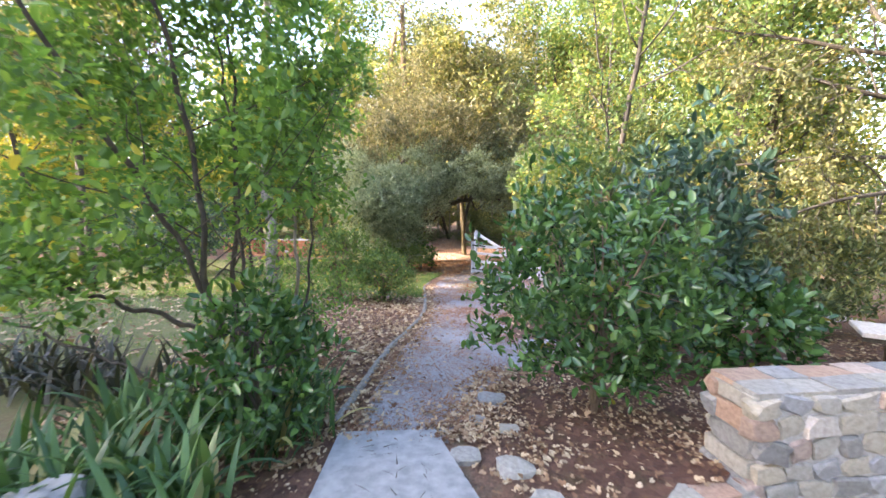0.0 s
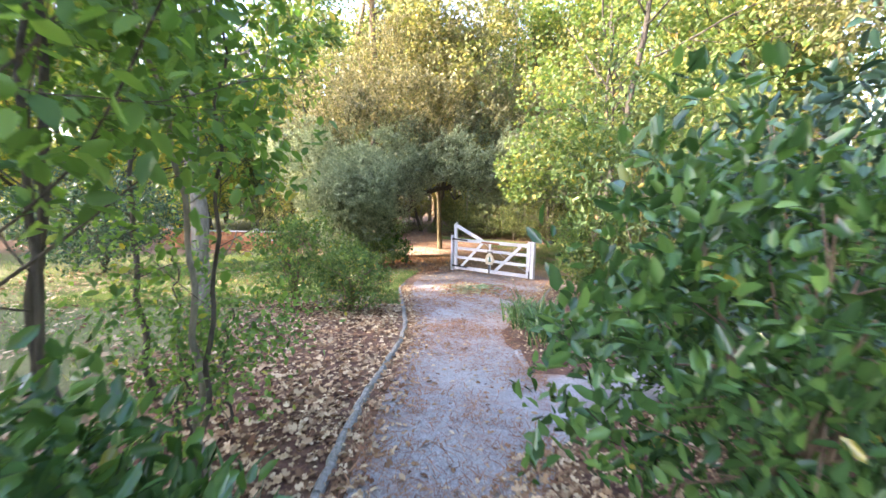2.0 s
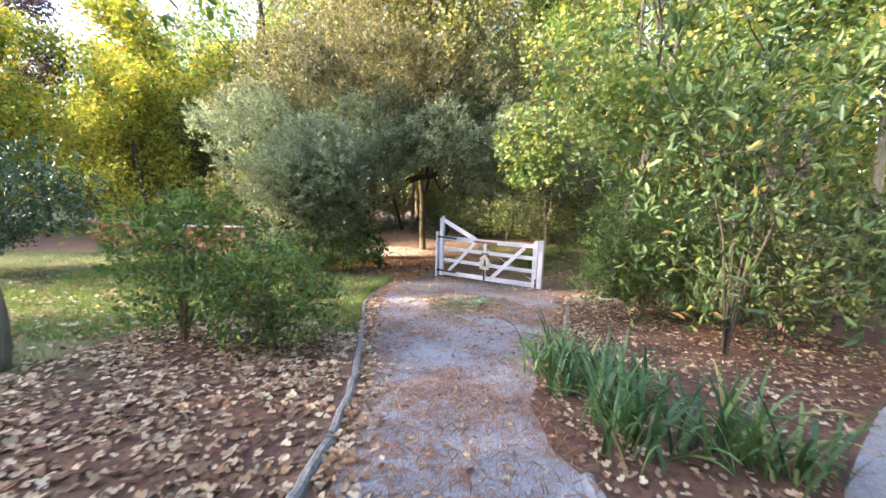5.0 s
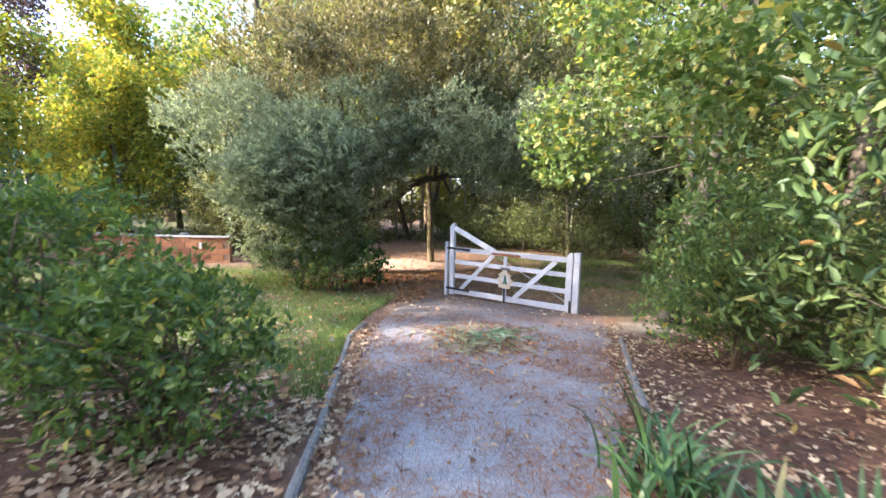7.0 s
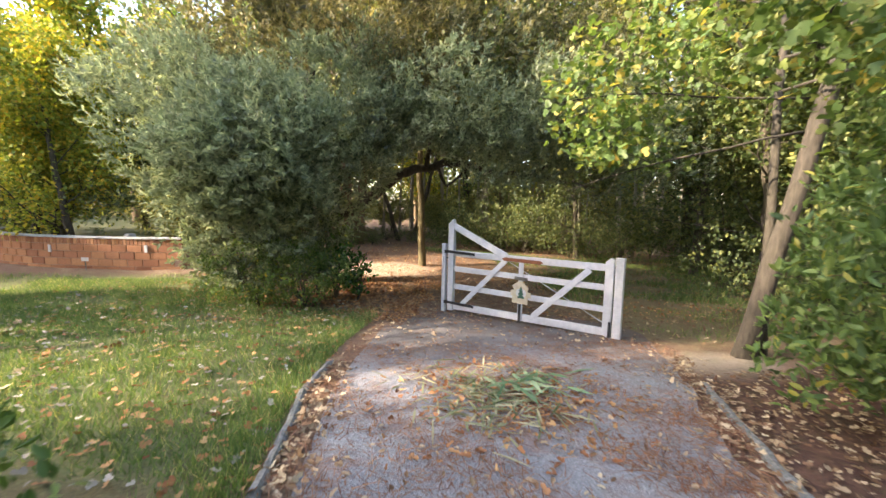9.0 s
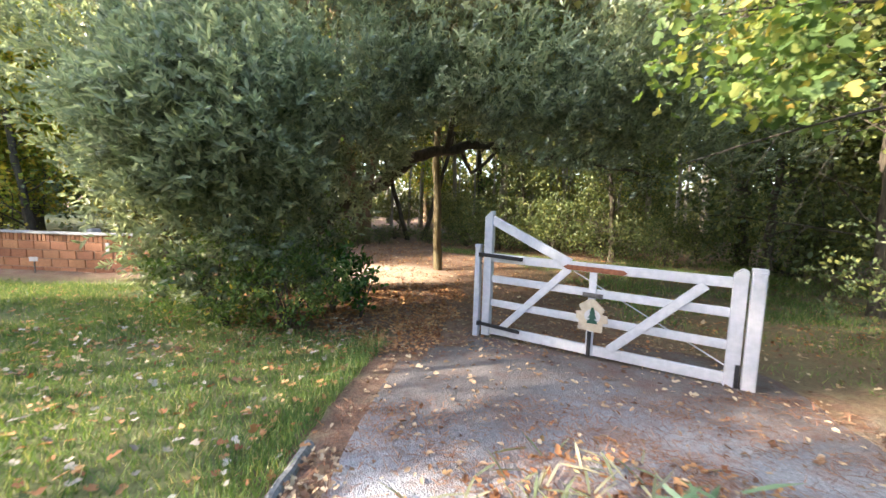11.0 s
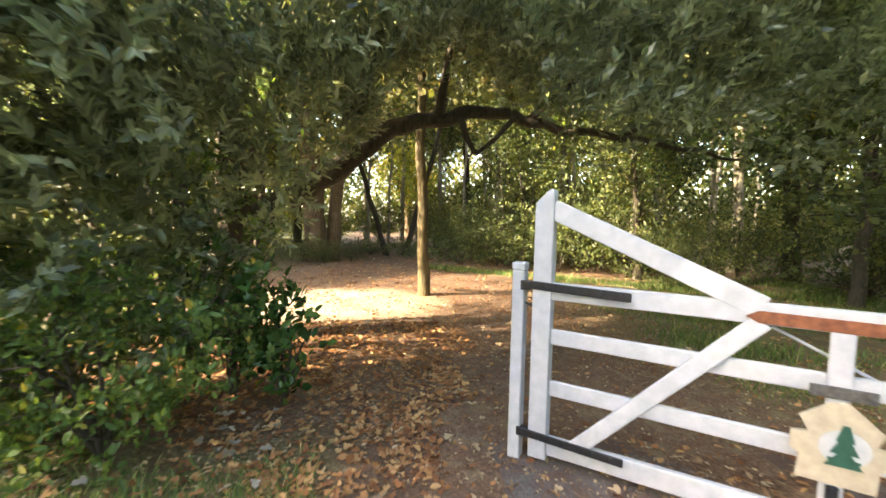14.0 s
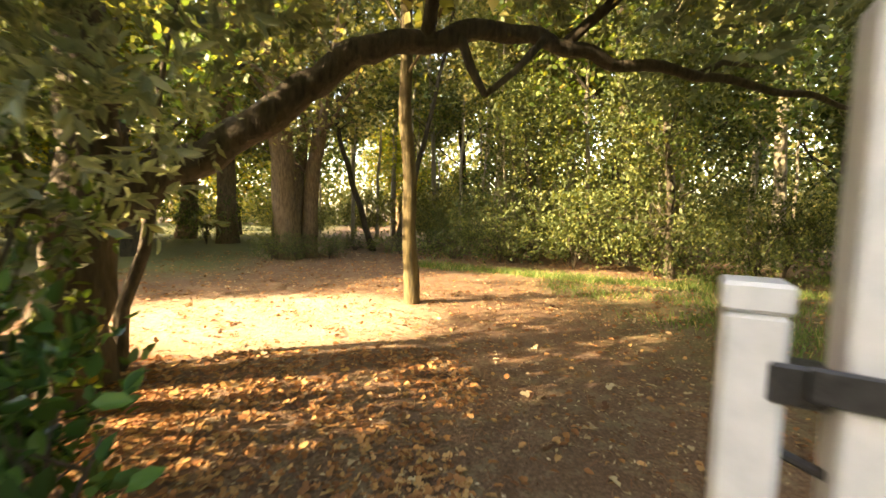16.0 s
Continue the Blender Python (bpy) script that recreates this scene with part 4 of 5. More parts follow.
# multi-stemmed tree beside the start of the path
def build_left_tree():
    rng = np.random.default_rng(5)
    base = (-1.8, 3.5, float(land(-1.8, 3.5)))
    lines = []
    for way, size, r in [((-0.05, -0.1, 1), 4.6, 0.037), ((-0.36, -0.05, 1), 4.4, 0.034), ((0.2, 0.08, 1), 3.8, 0.026), ((-0.7, -0.05, 0.6), 2.8, 0.022), ((-0.1, 0.35, 1), 4.6, 0.034)]:
        lines += grow(rng, (rng.normal() * 0.08, rng.normal() * 0.08, -0.1), unit(np.array(way)), size, r * 0.85, 3, (9, 5, 3), 0.95, 0.05, 0.09, 0.28, 0.42)
    lines += grow(rng, (-0.03, 0, 0.68), unit(np.array((-1, -0.08, 0.3))), 2.7, 0.024, 2, (7, 4), 0.8, -0.035, 0.05, 0.45, 0.3)
    keep = []
    for l, p, r in lines:
        end = p[-1] + np.array(base)
        if l > 0 and end[0] > -0.55 - 0.2 * max(0, 1.2 - end[2]) and end[2] < 2.2:
            continue
        if l > 0 and end[2] < (0.3 if end[0] > -2.2 else 0.85):
            continue
        keep.append((l, p, r))
    keep = [(l, p, r if l == 0 else r * 0.7) for l, p, r in keep]
    data = foliage_on(rng, keep, 30, 0.085, 0.55, 0.1, 3)
    spot = data[0] + np.array(base)
    ok = (spot[:, 0] < -0.95) | (spot[:, 2] > 2.7)
    data = tuple(d[ok] for d in data)
    tree("slender_tree", base, "multi-stemmed slender tree with fresh green oval leaves", keep, BARK_DARK, data, BEECH_LEAF, "oval", limbs=True)


build_left_tree()


def build_sapling(at, seed, tall, r, label, material, n=(7, 3), leafsize=0.09, bark=BARK_DARK, name="sapling", per=10, first=0.35, shrink=0.32):
    rng = np.random.default_rng(seed)
    lines = grow(rng, (0, 0, -0.1), (0.02, 0.02, 1), tall, r, 2, n, 0.95, 0.06, 0.05, first, shrink)
    lines = [(l, p, q if l == 0 else q * 0.55) for l, p, q in lines]
    return tree(name, at, label, lines, bark, foliage_on(rng, lines, per, leafsize, 0.6, 0.08, 1), material, "oval")


build_sapling(at_land(-1.56, 4.24), 21, 3.0, 0.018, "thin dark sapling with sparse green leaves", BEECH_LEAF)
build_sapling(at_land(-1.6, 4.4), 29, 3.4, 0.024, "thin grey-barked sapling with sparse green leaves", BEECH_LEAF, (6, 3), 0.09, BARK_GREY)
build_sapling(at_land(-2.6, 5.6), 22, 3.4, 0.03, "thin sapling with sparse yellow-green leaves", MAPLE_LEAF, (9, 4))
build_sapling(at_land(-3.8, 8.9), 23, 9.0, 0.14, "straight grey-trunked young tree on the lawn", MAPLE_LEAF, (16, 7), 0.15, BARK_GREY, "lawn_tree", 30, 0.3, 0.36)

for k, (x, y, h) in enumerate([(-2.25, 5.3, 1.5), (-1.7, 5.0, 1.15), (-1.75, 4.6, 0.9)]):
    build_sapling(at_land(x, y), 24 + k, h, 0.014, "low twiggy sapling with sparse yellow-green leaves", BEECH_LEAF, (11, 5), 0.055, BARK_DARK, "sapling", 13, 0.15, 0.75)
shrub("laurel_shrub", at_land(-1.42, 2.95), "dense dark green broadleaf shrub beside the path", 31, (0.58, 0.52), 1.2, 1700, 0.095, 0.5, GLOSSY_LEAF, BARK_DARK)
shrub("camellia_shrub", at_land(1.36, 3.5), "large rounded camellia shrub with glossy green leaves", 32, (1.08, 0.72), 2.15, 4600, 0.098, 0.5, GLOSSY_LEAF, BARK_BROWN, 9, skirt=0.14)
shrub("camellia_shrub", at_land(2.05, 5.15), "low camellia shrub with bluish glossy leaves", 45, (0.72, 0.6), 1.2, 1700, 0.105, 0.5, GLOSSY_LEAF, BARK_BROWN, 5, skirt=0.1)
shrub("holly_shrub", at_land(2.9, 4.9), "tall bluish dark evergreen shrub beside a camellia", 33, (0.9, 0.85), 2.9, 2600, 0.135, 0.48, BLUE_LEAF, BARK_BROWN, 6, skirt=0.2)
shrub("spreading_shrub", at_land(3.5, 4.6), "low spreading large-leaved shrub behind the stone wall", 34, (0.95, 0.8), 1.15, 2000, 0.12, 0.55, GLOSSY_LEAF, BARK_BROWN)
shrub("lawn_shrub", at_land(-2.55, 9.95), "tall bushy green shrub between lawn and path", 35, (0.85, 0.8), 2.05, 5000, 0.07, 0.5, BUSH_LEAF, BARK_BROWN, 9, skirt=0.06, hollow=0.2)
shrub("lawn_shrub", at_land(-1.45, 9.6), "low bushy green shrub beside the leaf-strewn bed", 47, (0.85, 0.75), 1.35, 4200, 0.07, 0.5, BUSH_LEAF, BARK_BROWN, 8, skirt=0.06, hollow=0.2)
shrub("dark_shrub", at_land(-10.2, 15.8), "big rounded dark evergreen shrub on the lawn", 36, (2.6, 2.2), 3.3, 9000, 0.13, 0.45, BLUE_LEAF, BARK_DARK, 8, skirt=0.03)
shrub("laurel_shrub", at_land(4.2, 11.25), "dense green laurel shrub beside the timber edging", 37, (1.1, 1.0), 2.35, 6600, 0.095, 0.46, LAUREL_LEAF, BARK_BROWN, 9, skirt=0.05)
shrub("laurel_shrub", at_land(5.75, 11.9), "tall green laurel shrub beneath a twin-trunked tree", 38, (1.1, 1.0), 2.0, 5000, 0.085, 0.42, UNDER_LEAF, BARK_BROWN, 7, skirt=0.05, lump=0.7)
shrub("magnolia_shrub", at_land(4.0, 9.2), "tall open magnolia shrub with large leathery leaves", 39, (1.4, 1.2), 4.5, 2100, 0.15, 0.36, MAGNOLIA_LEAF, BARK_DARK, 5, skirt=0.05, hollow=0.0, sprig=7, lump=0.85)
shrub("woodland_shrub", at_land(5.4, 9.8), "green understorey shrub on leaf mulch", 40, (1.4, 1.2), 2.4, 5000, 0.1, 0.45, UNDER_LEAF, BARK_BROWN)
shrub("woodland_shrub", at_land(5.6, 6.2), "green understorey shrub near the side path", 41, (1.4, 1.0), 2.2, 5000, 0.1, 0.45, UNDER_LEAF, BARK_BROWN)
shrub("oak_skirt_shrub", at_land(-2.3, 16.75), "leafy green shrub growing at the oak's foot", 42, (1.0, 0.8), 1.35, 3800, 0.065, 0.5, BUSH_LEAF, BARK_DARK, skirt=0.02)
shrub("oak_skirt_shrub", at_land(-1.4, 16.55), "sunlit leafy shrub at the oak's foot", 43, (0.95, 0.75), 1.3, 3600, 0.06, 0.5, BUSH_LEAF, BARK_DARK, skirt=0.02)
shrub("oak_skirt_shrub", at_land(-1.4, 17.75), "dark leafy shrub close under the oak", 46, (0.95, 0.85), 2.3, 2000, 0.07, 0.55, BUSH_LEAF, BARK_DARK, 8, skirt=0.04, hollow=0.05)
shrub("oak_seedling", at_land(-0.95, 17.5), "leafy dark green seedling close to the oak's stems", 49, (0.55, 0.45), 1.35, 620, 0.1, 0.6, GLOSSY_LEAF, BARK_DARK, 5, skirt=0.08, hollow=0.1)
shrub("oak_seedling", at_land(-0.5, 17.2), "low leafy seedling under the oak", 48, (0.38, 0.36), 0.95, 330, 0.1, 0.6, GLOSSY_LEAF, BARK_DARK, 4, skirt=0.1, hollow=0.1)
shrub("pale_shrub", at_land(-6.3, 22.8), "pale silvery green shrub behind the brick wall", 44, (1.7, 1.2), 3.3, 6500, 0.09, 0.45, WOOD_LEAF, BARK_DARK)

# strap-leaved plants
rs = random.Random(4)
for k in range(20):
    strap_clump(at_land(rs.uniform(-3.0, -1.15), rs.uniform(1.9, 3.4)), 100 + k, 26, 0.75, 0.05, STRAP_LEAF, "clump of long green strap leaves beside the path", 0.12)
for k in range(3):
    strap_clump(at_land(-1.05 - 0.12 * k, 3.1 + 0.4 * k), 130 + k, 24, 0.6, 0.03, STRAP_LEAF, "clump of long green strap leaves beside the path", 0.1)
for k in range(12):
    strap_clump(at_land(rs.uniform(-5.0, -2.6), rs.uniform(3.5, 4.9)), 140 + k, 20, 0.75, 0.045, PURPLE_STRAP, "clump of dull purple-brown strap leaves at the lawn edge", 0.14)
for k, (x, y) in enumerate([(1.55, 8.6), (1.5, 8.1), (1.6, 7.6), (1.55, 7.15), (1.95, 7.0), (2.2, 6.85), (1.85, 7.9), (1.75, 8.9)]):
    strap_clump(at_land(x, y), 150 + k, 40, 0.74, 0.034, STRAP_LEAF, "clump of long green strap leaves in the mulch bed", 0.12)


# tall tree with two trunks beside the path, and its hanging maple-like boughs
def build_twin_tree():
    rng = np.random.default_rng(51)
    lines = []
    for x, way, r in [(0.0, (0.18, -0.04, 1), 0.115), (0.3, (0.14, 0.06, 1), 0.06)]:
        lines += grow(rng, (x, 0, -0.2), way, 13, r, 3, (12, 5, 3), 0.9, 0.05, 0.03, 0.28, 0.3)
    for p in [((0.5, -0.1, 3.3), (-1, 0.1, 0.12), 3.0), ((0.45, -0.1, 2.9), (-1, 0.35, -0.03), 2.9), ((0.7, -0.1, 4.6), (-0.8, -0.5, 0.15), 3.4), ((0.5, -0.1, 3.6), (-0.75, -0.8, 0.02), 3.2), ((0.6, -0.1, 4.0), (-0.3, -1, 0.05), 3.0), ((0.2, 0, 3.4), (0.4, -1, 0.1), 4.0), ((0.2, 0, 3.8), (1, -0.2, 0.2), 4.2)]:
        sub = grow(rng, p[0], unit(np.array(p[1])), p[2], 0.018, 2, (9, 5), 0.8, -0.015, 0.08, 0.3, 0.4)
        lines += [(l + 1, q, r) for l, q, r in sub]
    data = foliage_on(rng, lines, 18, 0.105, 0.9, 0.16, 2)
    ok = ((data[0][:, 0] > -2.6) | (data[0][:, 2] > 4.6)) & (data[0][:, 2] > 2.45)
    data = tuple(d[ok] for d in data)
    tree("twin_trunk_tree", at_land(4.8, 13.55), "tall twin-trunked tree with spreading green and yellow boughs", lines, BARK_TWIN, data, MAPLE_LEAF, "lobed")


build_twin_tree()


def build_level_tree():
    rng = np.random.default_rng(57)
    lines = grow(rng, (0, 0, -0.2), (0.02, 0.0, 1), 8.5, 0.16, 2, (8, 5), 0.95, 0.02, 0.03, 0.35, 0.35)
    for z, way, size in [(1.9, (-1, 0.1, 0.03), 3.2), (2.35, (-1, -0.25, 0.04), 3.4), (2.8, (-1, 0.3, 0.06), 3.3), (3.5, (-1, -0.1, 0.14), 3.6), (4.3, (-1, 0.2, 0.16), 3.6), (5.2, (-0.9, -0.3, 0.2), 3.4)]:
        sub = grow(rng, (0, 0, z), unit(np.array(way)), size, 0.045, 2, (11, 5), 0.75, -0.02, 0.05, 0.25, 0.34)
        lines += [(l + 1, q, r) for l, q, r in sub]
    tree("spreading_tree", at_land(7.9, 6.5), "tree with long level dark boughs and dull olive leaves", lines, BARK_DARK, foliage_on(rng, lines, 20, 0.085, 0.5, 0.1, 2, 0.45), DULL_LEAF, "oval")


build_level_tree()


# ---- clearing and woods ----
def wood_tree(seed, tall, r, first, material, bark, leaf=0.24, per=60, kids=(13, 6), shrink=0.36, name="woodland_tree", label="", lean=(0, 0, 1), spread=0.95):
    rng = np.random.default_rng(seed)
    lines = grow(rng, (0, 0, -0.3), unit(np.array(lean, float)), tall, r, 2, kids, spread, 0.05, 0.035, first, shrink)
    lines = [(l, p, q if l == 0 else q * 0.6) for l, p, q in lines]
    return tree(name, (0, 0, -300 - seed), label, lines, bark, foliage_on(rng, lines, int(per * 1.55), leaf * 0.78, 0.75, leaf * 1.7, 1, 0.2), material, "diamond", "tree", "trees of the woods", limbs=False)


def put(ob, x, y, turn, scale=1.0):
    return copy_thing(ob, Matrix.Translation((x, y, float(land(x, y, False)))) @ Matrix.Rotation(turn, 4, "Z") @ Matrix.Diagonal((scale, scale, scale, 1)))


slim = wood_tree(61, 11, 0.115, 0.3, WOOD_LEAF, BARK_MOSSY, label="slim brown-barked tree in the leaf-strewn clearing", name="slim_tree")
slim.matrix_basis = pose(*at_land(1.15, 22.2))
broad = wood_tree(62, 15, 0.36, 0.24, WOOD_LEAF, BARK_BROWN, 0.26, 60, (15, 7), label="thick-trunked woodland tree with yellow-green leaves", name="broad_tree")
broad.matrix_basis = pose(*at_land(-1.95, 28.3))
put(broad, -1.5, 28.6, 2.0, 0.7)
gold = wood_tree(63, 10, 0.2, 0.14, GOLD_LEAF, BARK_DARK, 0.26, 85, (15, 7), 0.4, "gold_tree", "autumn tree with golden yellow leaves")
gold.matrix_basis = pose(*at_land(-13, 27))
pale = wood_tree(64, 16, 0.15, 0.3, WOOD_LEAF, BARK_PALE, 0.25, 60, (13, 6), 0.3, "pale_tree", "tall pale-trunked woodland tree in sunlight")
pale.matrix_basis = pose(*at_land(6.2, 32))
green = wood_tree(65, 14, 0.22, 0.16, MAPLE_LEAF, BARK_DARK, 0.25, 55, (15, 7), 0.38, "green_tree", "leafy green woodland tree")
green.matrix_basis = pose(*at_land(8, 27))
leaner = wood_tree(66, 9, 0.12, 0.4, UNDER_LEAF, BARK_DARK, 0.2, 50, (10, 5), 0.36, "leaning_tree", "leaning dark-trunked tree at the edge of the clearing", (-0.28, 0, 1))
leaner.matrix_basis = pose(*at_land(0.5, 30.9))
put(leaner, 1.15, 31.2, 2.6, 1.05)
# unseen thin crown, added only to dapple the sun on lawn and gate
airy = wood_tree(68, 13.5, 0.16, 0.16, MAPLE_LEAF, BARK_DARK, 0.3, 15, (12, 5), 0.38, "dapple_tree", "thinly leaved unseen tree added to break the sunlight into dapples")
airy.matrix_basis = pose(*at_land(-24, 11.9))
dark = wood_tree(67, 5.5, 0.13, 0.28, UNDER_LEAF, BARK_DARK, 0.15, 80, (12, 7), 0.5, "understorey_tree", "small dark forked tree in the shade", (0.1, 0, 1), 1.0)
dark.matrix_basis = pose(*at_land(9.6, 20.6))
pole = wood_tree(69, 12, 0.065, 0.45, WOOD_LEAF, BARK_PALE, 0.2, 30, (9, 4), 0.22, "pole_tree", "thin pale woodland sapling with a bare stem")
pole.matrix_basis = pose(*at_land(3.7, 31.2))
for x, y, k in [(5.95, 29.0, 1.45), (5.3, 31.2, 1.3), (8.2, 26.0, 1.0), (4.7, 28.6, 0.8), (7.0, 27.6, 1.1), (10.3, 25.2, 1.2)]:
    put(pole, x, y, x * 2.3, k)
plum = wood_tree(70, 14.5, 0.2, 0.45, PLUM_LEAF, BARK_DARK, 0.24, 60, (14, 6), 0.26, "plum_leaved_tree", "tall tree with dull purple-brown leaves beyond the lawn")
plum.matrix_basis = pose(*at_land(-21.5, 32))
rw = random.Random(8)
for x, y in [(-0.4, 33), (1.9, 33.4), (2.6, 38), (5.2, 33.5), (6.0, 36.5), (7.6, 30.2), (8.3, 33), (9.8, 28.5), (10.6, 36), (12.6, 30.5), (13.8, 27), (0.6, 37), (-2.8, 41), (4.3, 41), (11.4, 26.2), (15.5, 24)]:
    put(pole, x, y, rw.uniform(0, 6.28), rw.uniform(0.8, 1.2))
for ob, spots in [
    (pale, [(4.9, 30), (3.4, 36), (9.5, 34), (12, 26), (1.5, 41), (7.2, 40), (14, 33), (-1, 45), (15.5, 16.5), (19, 7)]),
    (green, [(12, 24), (15, 19), (10.5, 15.5), (15.5, 10), (12.5, 16.5), (16, 25), (5.5, 38), (-4.5, 38), (13, 5), (18, 12), (-9.0, 33), (20, 30), (10, 31)]),
    (gold, [(-17, 24), (-10, 31), (-20, 31), (-15, 36), (-7, 40), (3, 44), (17, 38), (-25, 26), (13, 40), (-26, 27), (19, 22), (-16, 30.5), (-22, 22.5), (-12, 35), (-28, 33)]),
    (broad, [(-12, 41), (2.5, 50), (11, 46), (-20, 44), (22, 37), (-3, 34.5)]),
    (dark, [(11.5, 19.0), (7.6, 24.6), (12.5, 22.5), (5.5, 28), (9.2, 17.6), (-8, 26)]),
]:
    for x, y in spots:
        put(ob, x, y, rw.uniform(0, 6.28), rw.uniform(0.85, 1.15))
put(green, -6.2, 28.5, 0.7, 1.12)
put(broad, -5.4, 33.5, 1.0, 1.05)
put(broad, -8.2, 36.5, 2.6, 1.1)
# far treeline added out of view on the sunny side to throw the long shadows
for ob, spots in [(green, [(-24, -11), (-24, -7), (-24.5, -3), (-24, 1), (-24, 4.1), (-30, -5), (-30, 0.4), (-30, 3.5), (4, -11), (-4, -12), (12, -6)]), (gold, [(-30, -10), (-31, 17.2), (15, -1)]), (pale, [(-29, 24)])]:
    for x, y in spots:
        put(ob, x, y, rw.uniform(0, 6.28), rw.uniform(0.98, 1.06))

# unseen trees added nearer by to keep sun off the bed and path
for x, y, k in [(-13.0, 2.2, 0.65), (-17, 7.6, 0.66)]:
    put(green, x, y, x + y, k)

# tree added only for the shade its high crown throws on path and gate
high = wood_tree(93, 9.2, 0.15, 0.6, WOOD_LEAF, BARK_DARK, 0.22, 60, (15, 6), 0.36, "shading_tree", "slender tree added so its high green crown shades path and gate", spread=0.9)
high.matrix_basis = pose(*at_land(-11.8, 13.3))
for x, y, k in [(-10.5, 23.9, 0.62), (-12.9, 25.4, 0.66)]:
    put(gold, x, y, x, k)
# smaller second one of the added shade trees
put(high, -11.1, 12.7, 2.0, 0.76)

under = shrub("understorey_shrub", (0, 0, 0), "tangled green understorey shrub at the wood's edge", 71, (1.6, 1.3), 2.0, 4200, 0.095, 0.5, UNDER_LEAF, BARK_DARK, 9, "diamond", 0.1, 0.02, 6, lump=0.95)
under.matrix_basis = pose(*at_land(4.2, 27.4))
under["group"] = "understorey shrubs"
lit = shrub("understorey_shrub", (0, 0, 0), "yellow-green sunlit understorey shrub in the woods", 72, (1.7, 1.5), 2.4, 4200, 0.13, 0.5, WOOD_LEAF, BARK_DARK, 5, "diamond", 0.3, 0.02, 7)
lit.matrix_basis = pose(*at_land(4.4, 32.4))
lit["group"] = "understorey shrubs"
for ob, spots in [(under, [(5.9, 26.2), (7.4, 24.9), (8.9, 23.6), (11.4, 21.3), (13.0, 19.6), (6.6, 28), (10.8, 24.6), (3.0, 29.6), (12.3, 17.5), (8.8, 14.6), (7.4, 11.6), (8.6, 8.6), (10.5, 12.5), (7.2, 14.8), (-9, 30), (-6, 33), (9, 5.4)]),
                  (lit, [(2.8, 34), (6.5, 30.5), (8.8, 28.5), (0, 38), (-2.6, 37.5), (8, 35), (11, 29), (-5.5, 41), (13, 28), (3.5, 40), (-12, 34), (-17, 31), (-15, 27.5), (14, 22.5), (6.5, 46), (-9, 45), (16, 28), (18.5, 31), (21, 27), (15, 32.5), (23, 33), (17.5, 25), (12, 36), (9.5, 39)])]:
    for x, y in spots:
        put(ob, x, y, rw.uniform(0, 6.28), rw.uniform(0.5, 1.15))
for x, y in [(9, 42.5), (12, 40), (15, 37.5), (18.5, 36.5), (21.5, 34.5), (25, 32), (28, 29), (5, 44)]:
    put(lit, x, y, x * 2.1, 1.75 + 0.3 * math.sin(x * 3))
low = shrub("low_undergrowth", (0, 0, 0), "low ragged green undergrowth at the clearing's edge", 73, (2.0, 1.1), 0.75, 1100, 0.1, 0.45, UNDER_LEAF, BARK_DARK, 7, "diamond", 0.1, 0.02, 5, lump=0.9)
low.matrix_basis = pose(*at_land(3.0, 28.6))
low["group"] = "understorey shrubs"
for x, y, k in [(1.4, 29.6, 0.8), (4.6, 27.6, 1.0), (7.9, 25.2, 1.0), (11.6, 21.8, 1.0), (-0.2, 31.0, 0.8)]:
    put(low, x, y, x * 1.3, k)
for x, y, k in [(-2.3, 27.7, 0.4), (-1.6, 27.6, 0.35), (-0.8, 28.2, 0.35)]:
    put(under, x, y, x * 3, k)


def far_woods():
    """The dense belt of foliage behind the nearest trunks: a broken bank of leaf sprays."""
    rng = np.random.default_rng(81)
    n = 9500
    a = rng.uniform(-0.5 * np.pi, 1.5 * np.pi, n)
    r = rng.uniform(42, 60, n)
    h = rng.random(n) ** 1.3 * (19 + 4 * np.sin(a * 7) + 3 * np.sin(a * 17 + 1))
    h = h * np.where((np.cos(a) < -0.25) & (np.sin(a) > 0), 0.5, np.where(np.cos(a) < -0.2, 0.45, 1.0))
    c = np.stack([r * np.cos(a), 14 + r * np.sin(a), h - 1.2], -1)
    c += rng.normal(size=c.shape) * np.array([0.8, 0.8, 0.4])
    me = leaves("far_foliage", *clump_cloud(rng, c, 17, 0.62, 0.7, 1.5), "diamond", WOOD_LEAF)
    tagged(hang("far_foliage", me), "far bank of yellow-green woodland foliage", "woods", kind="stuff")


far_woods()


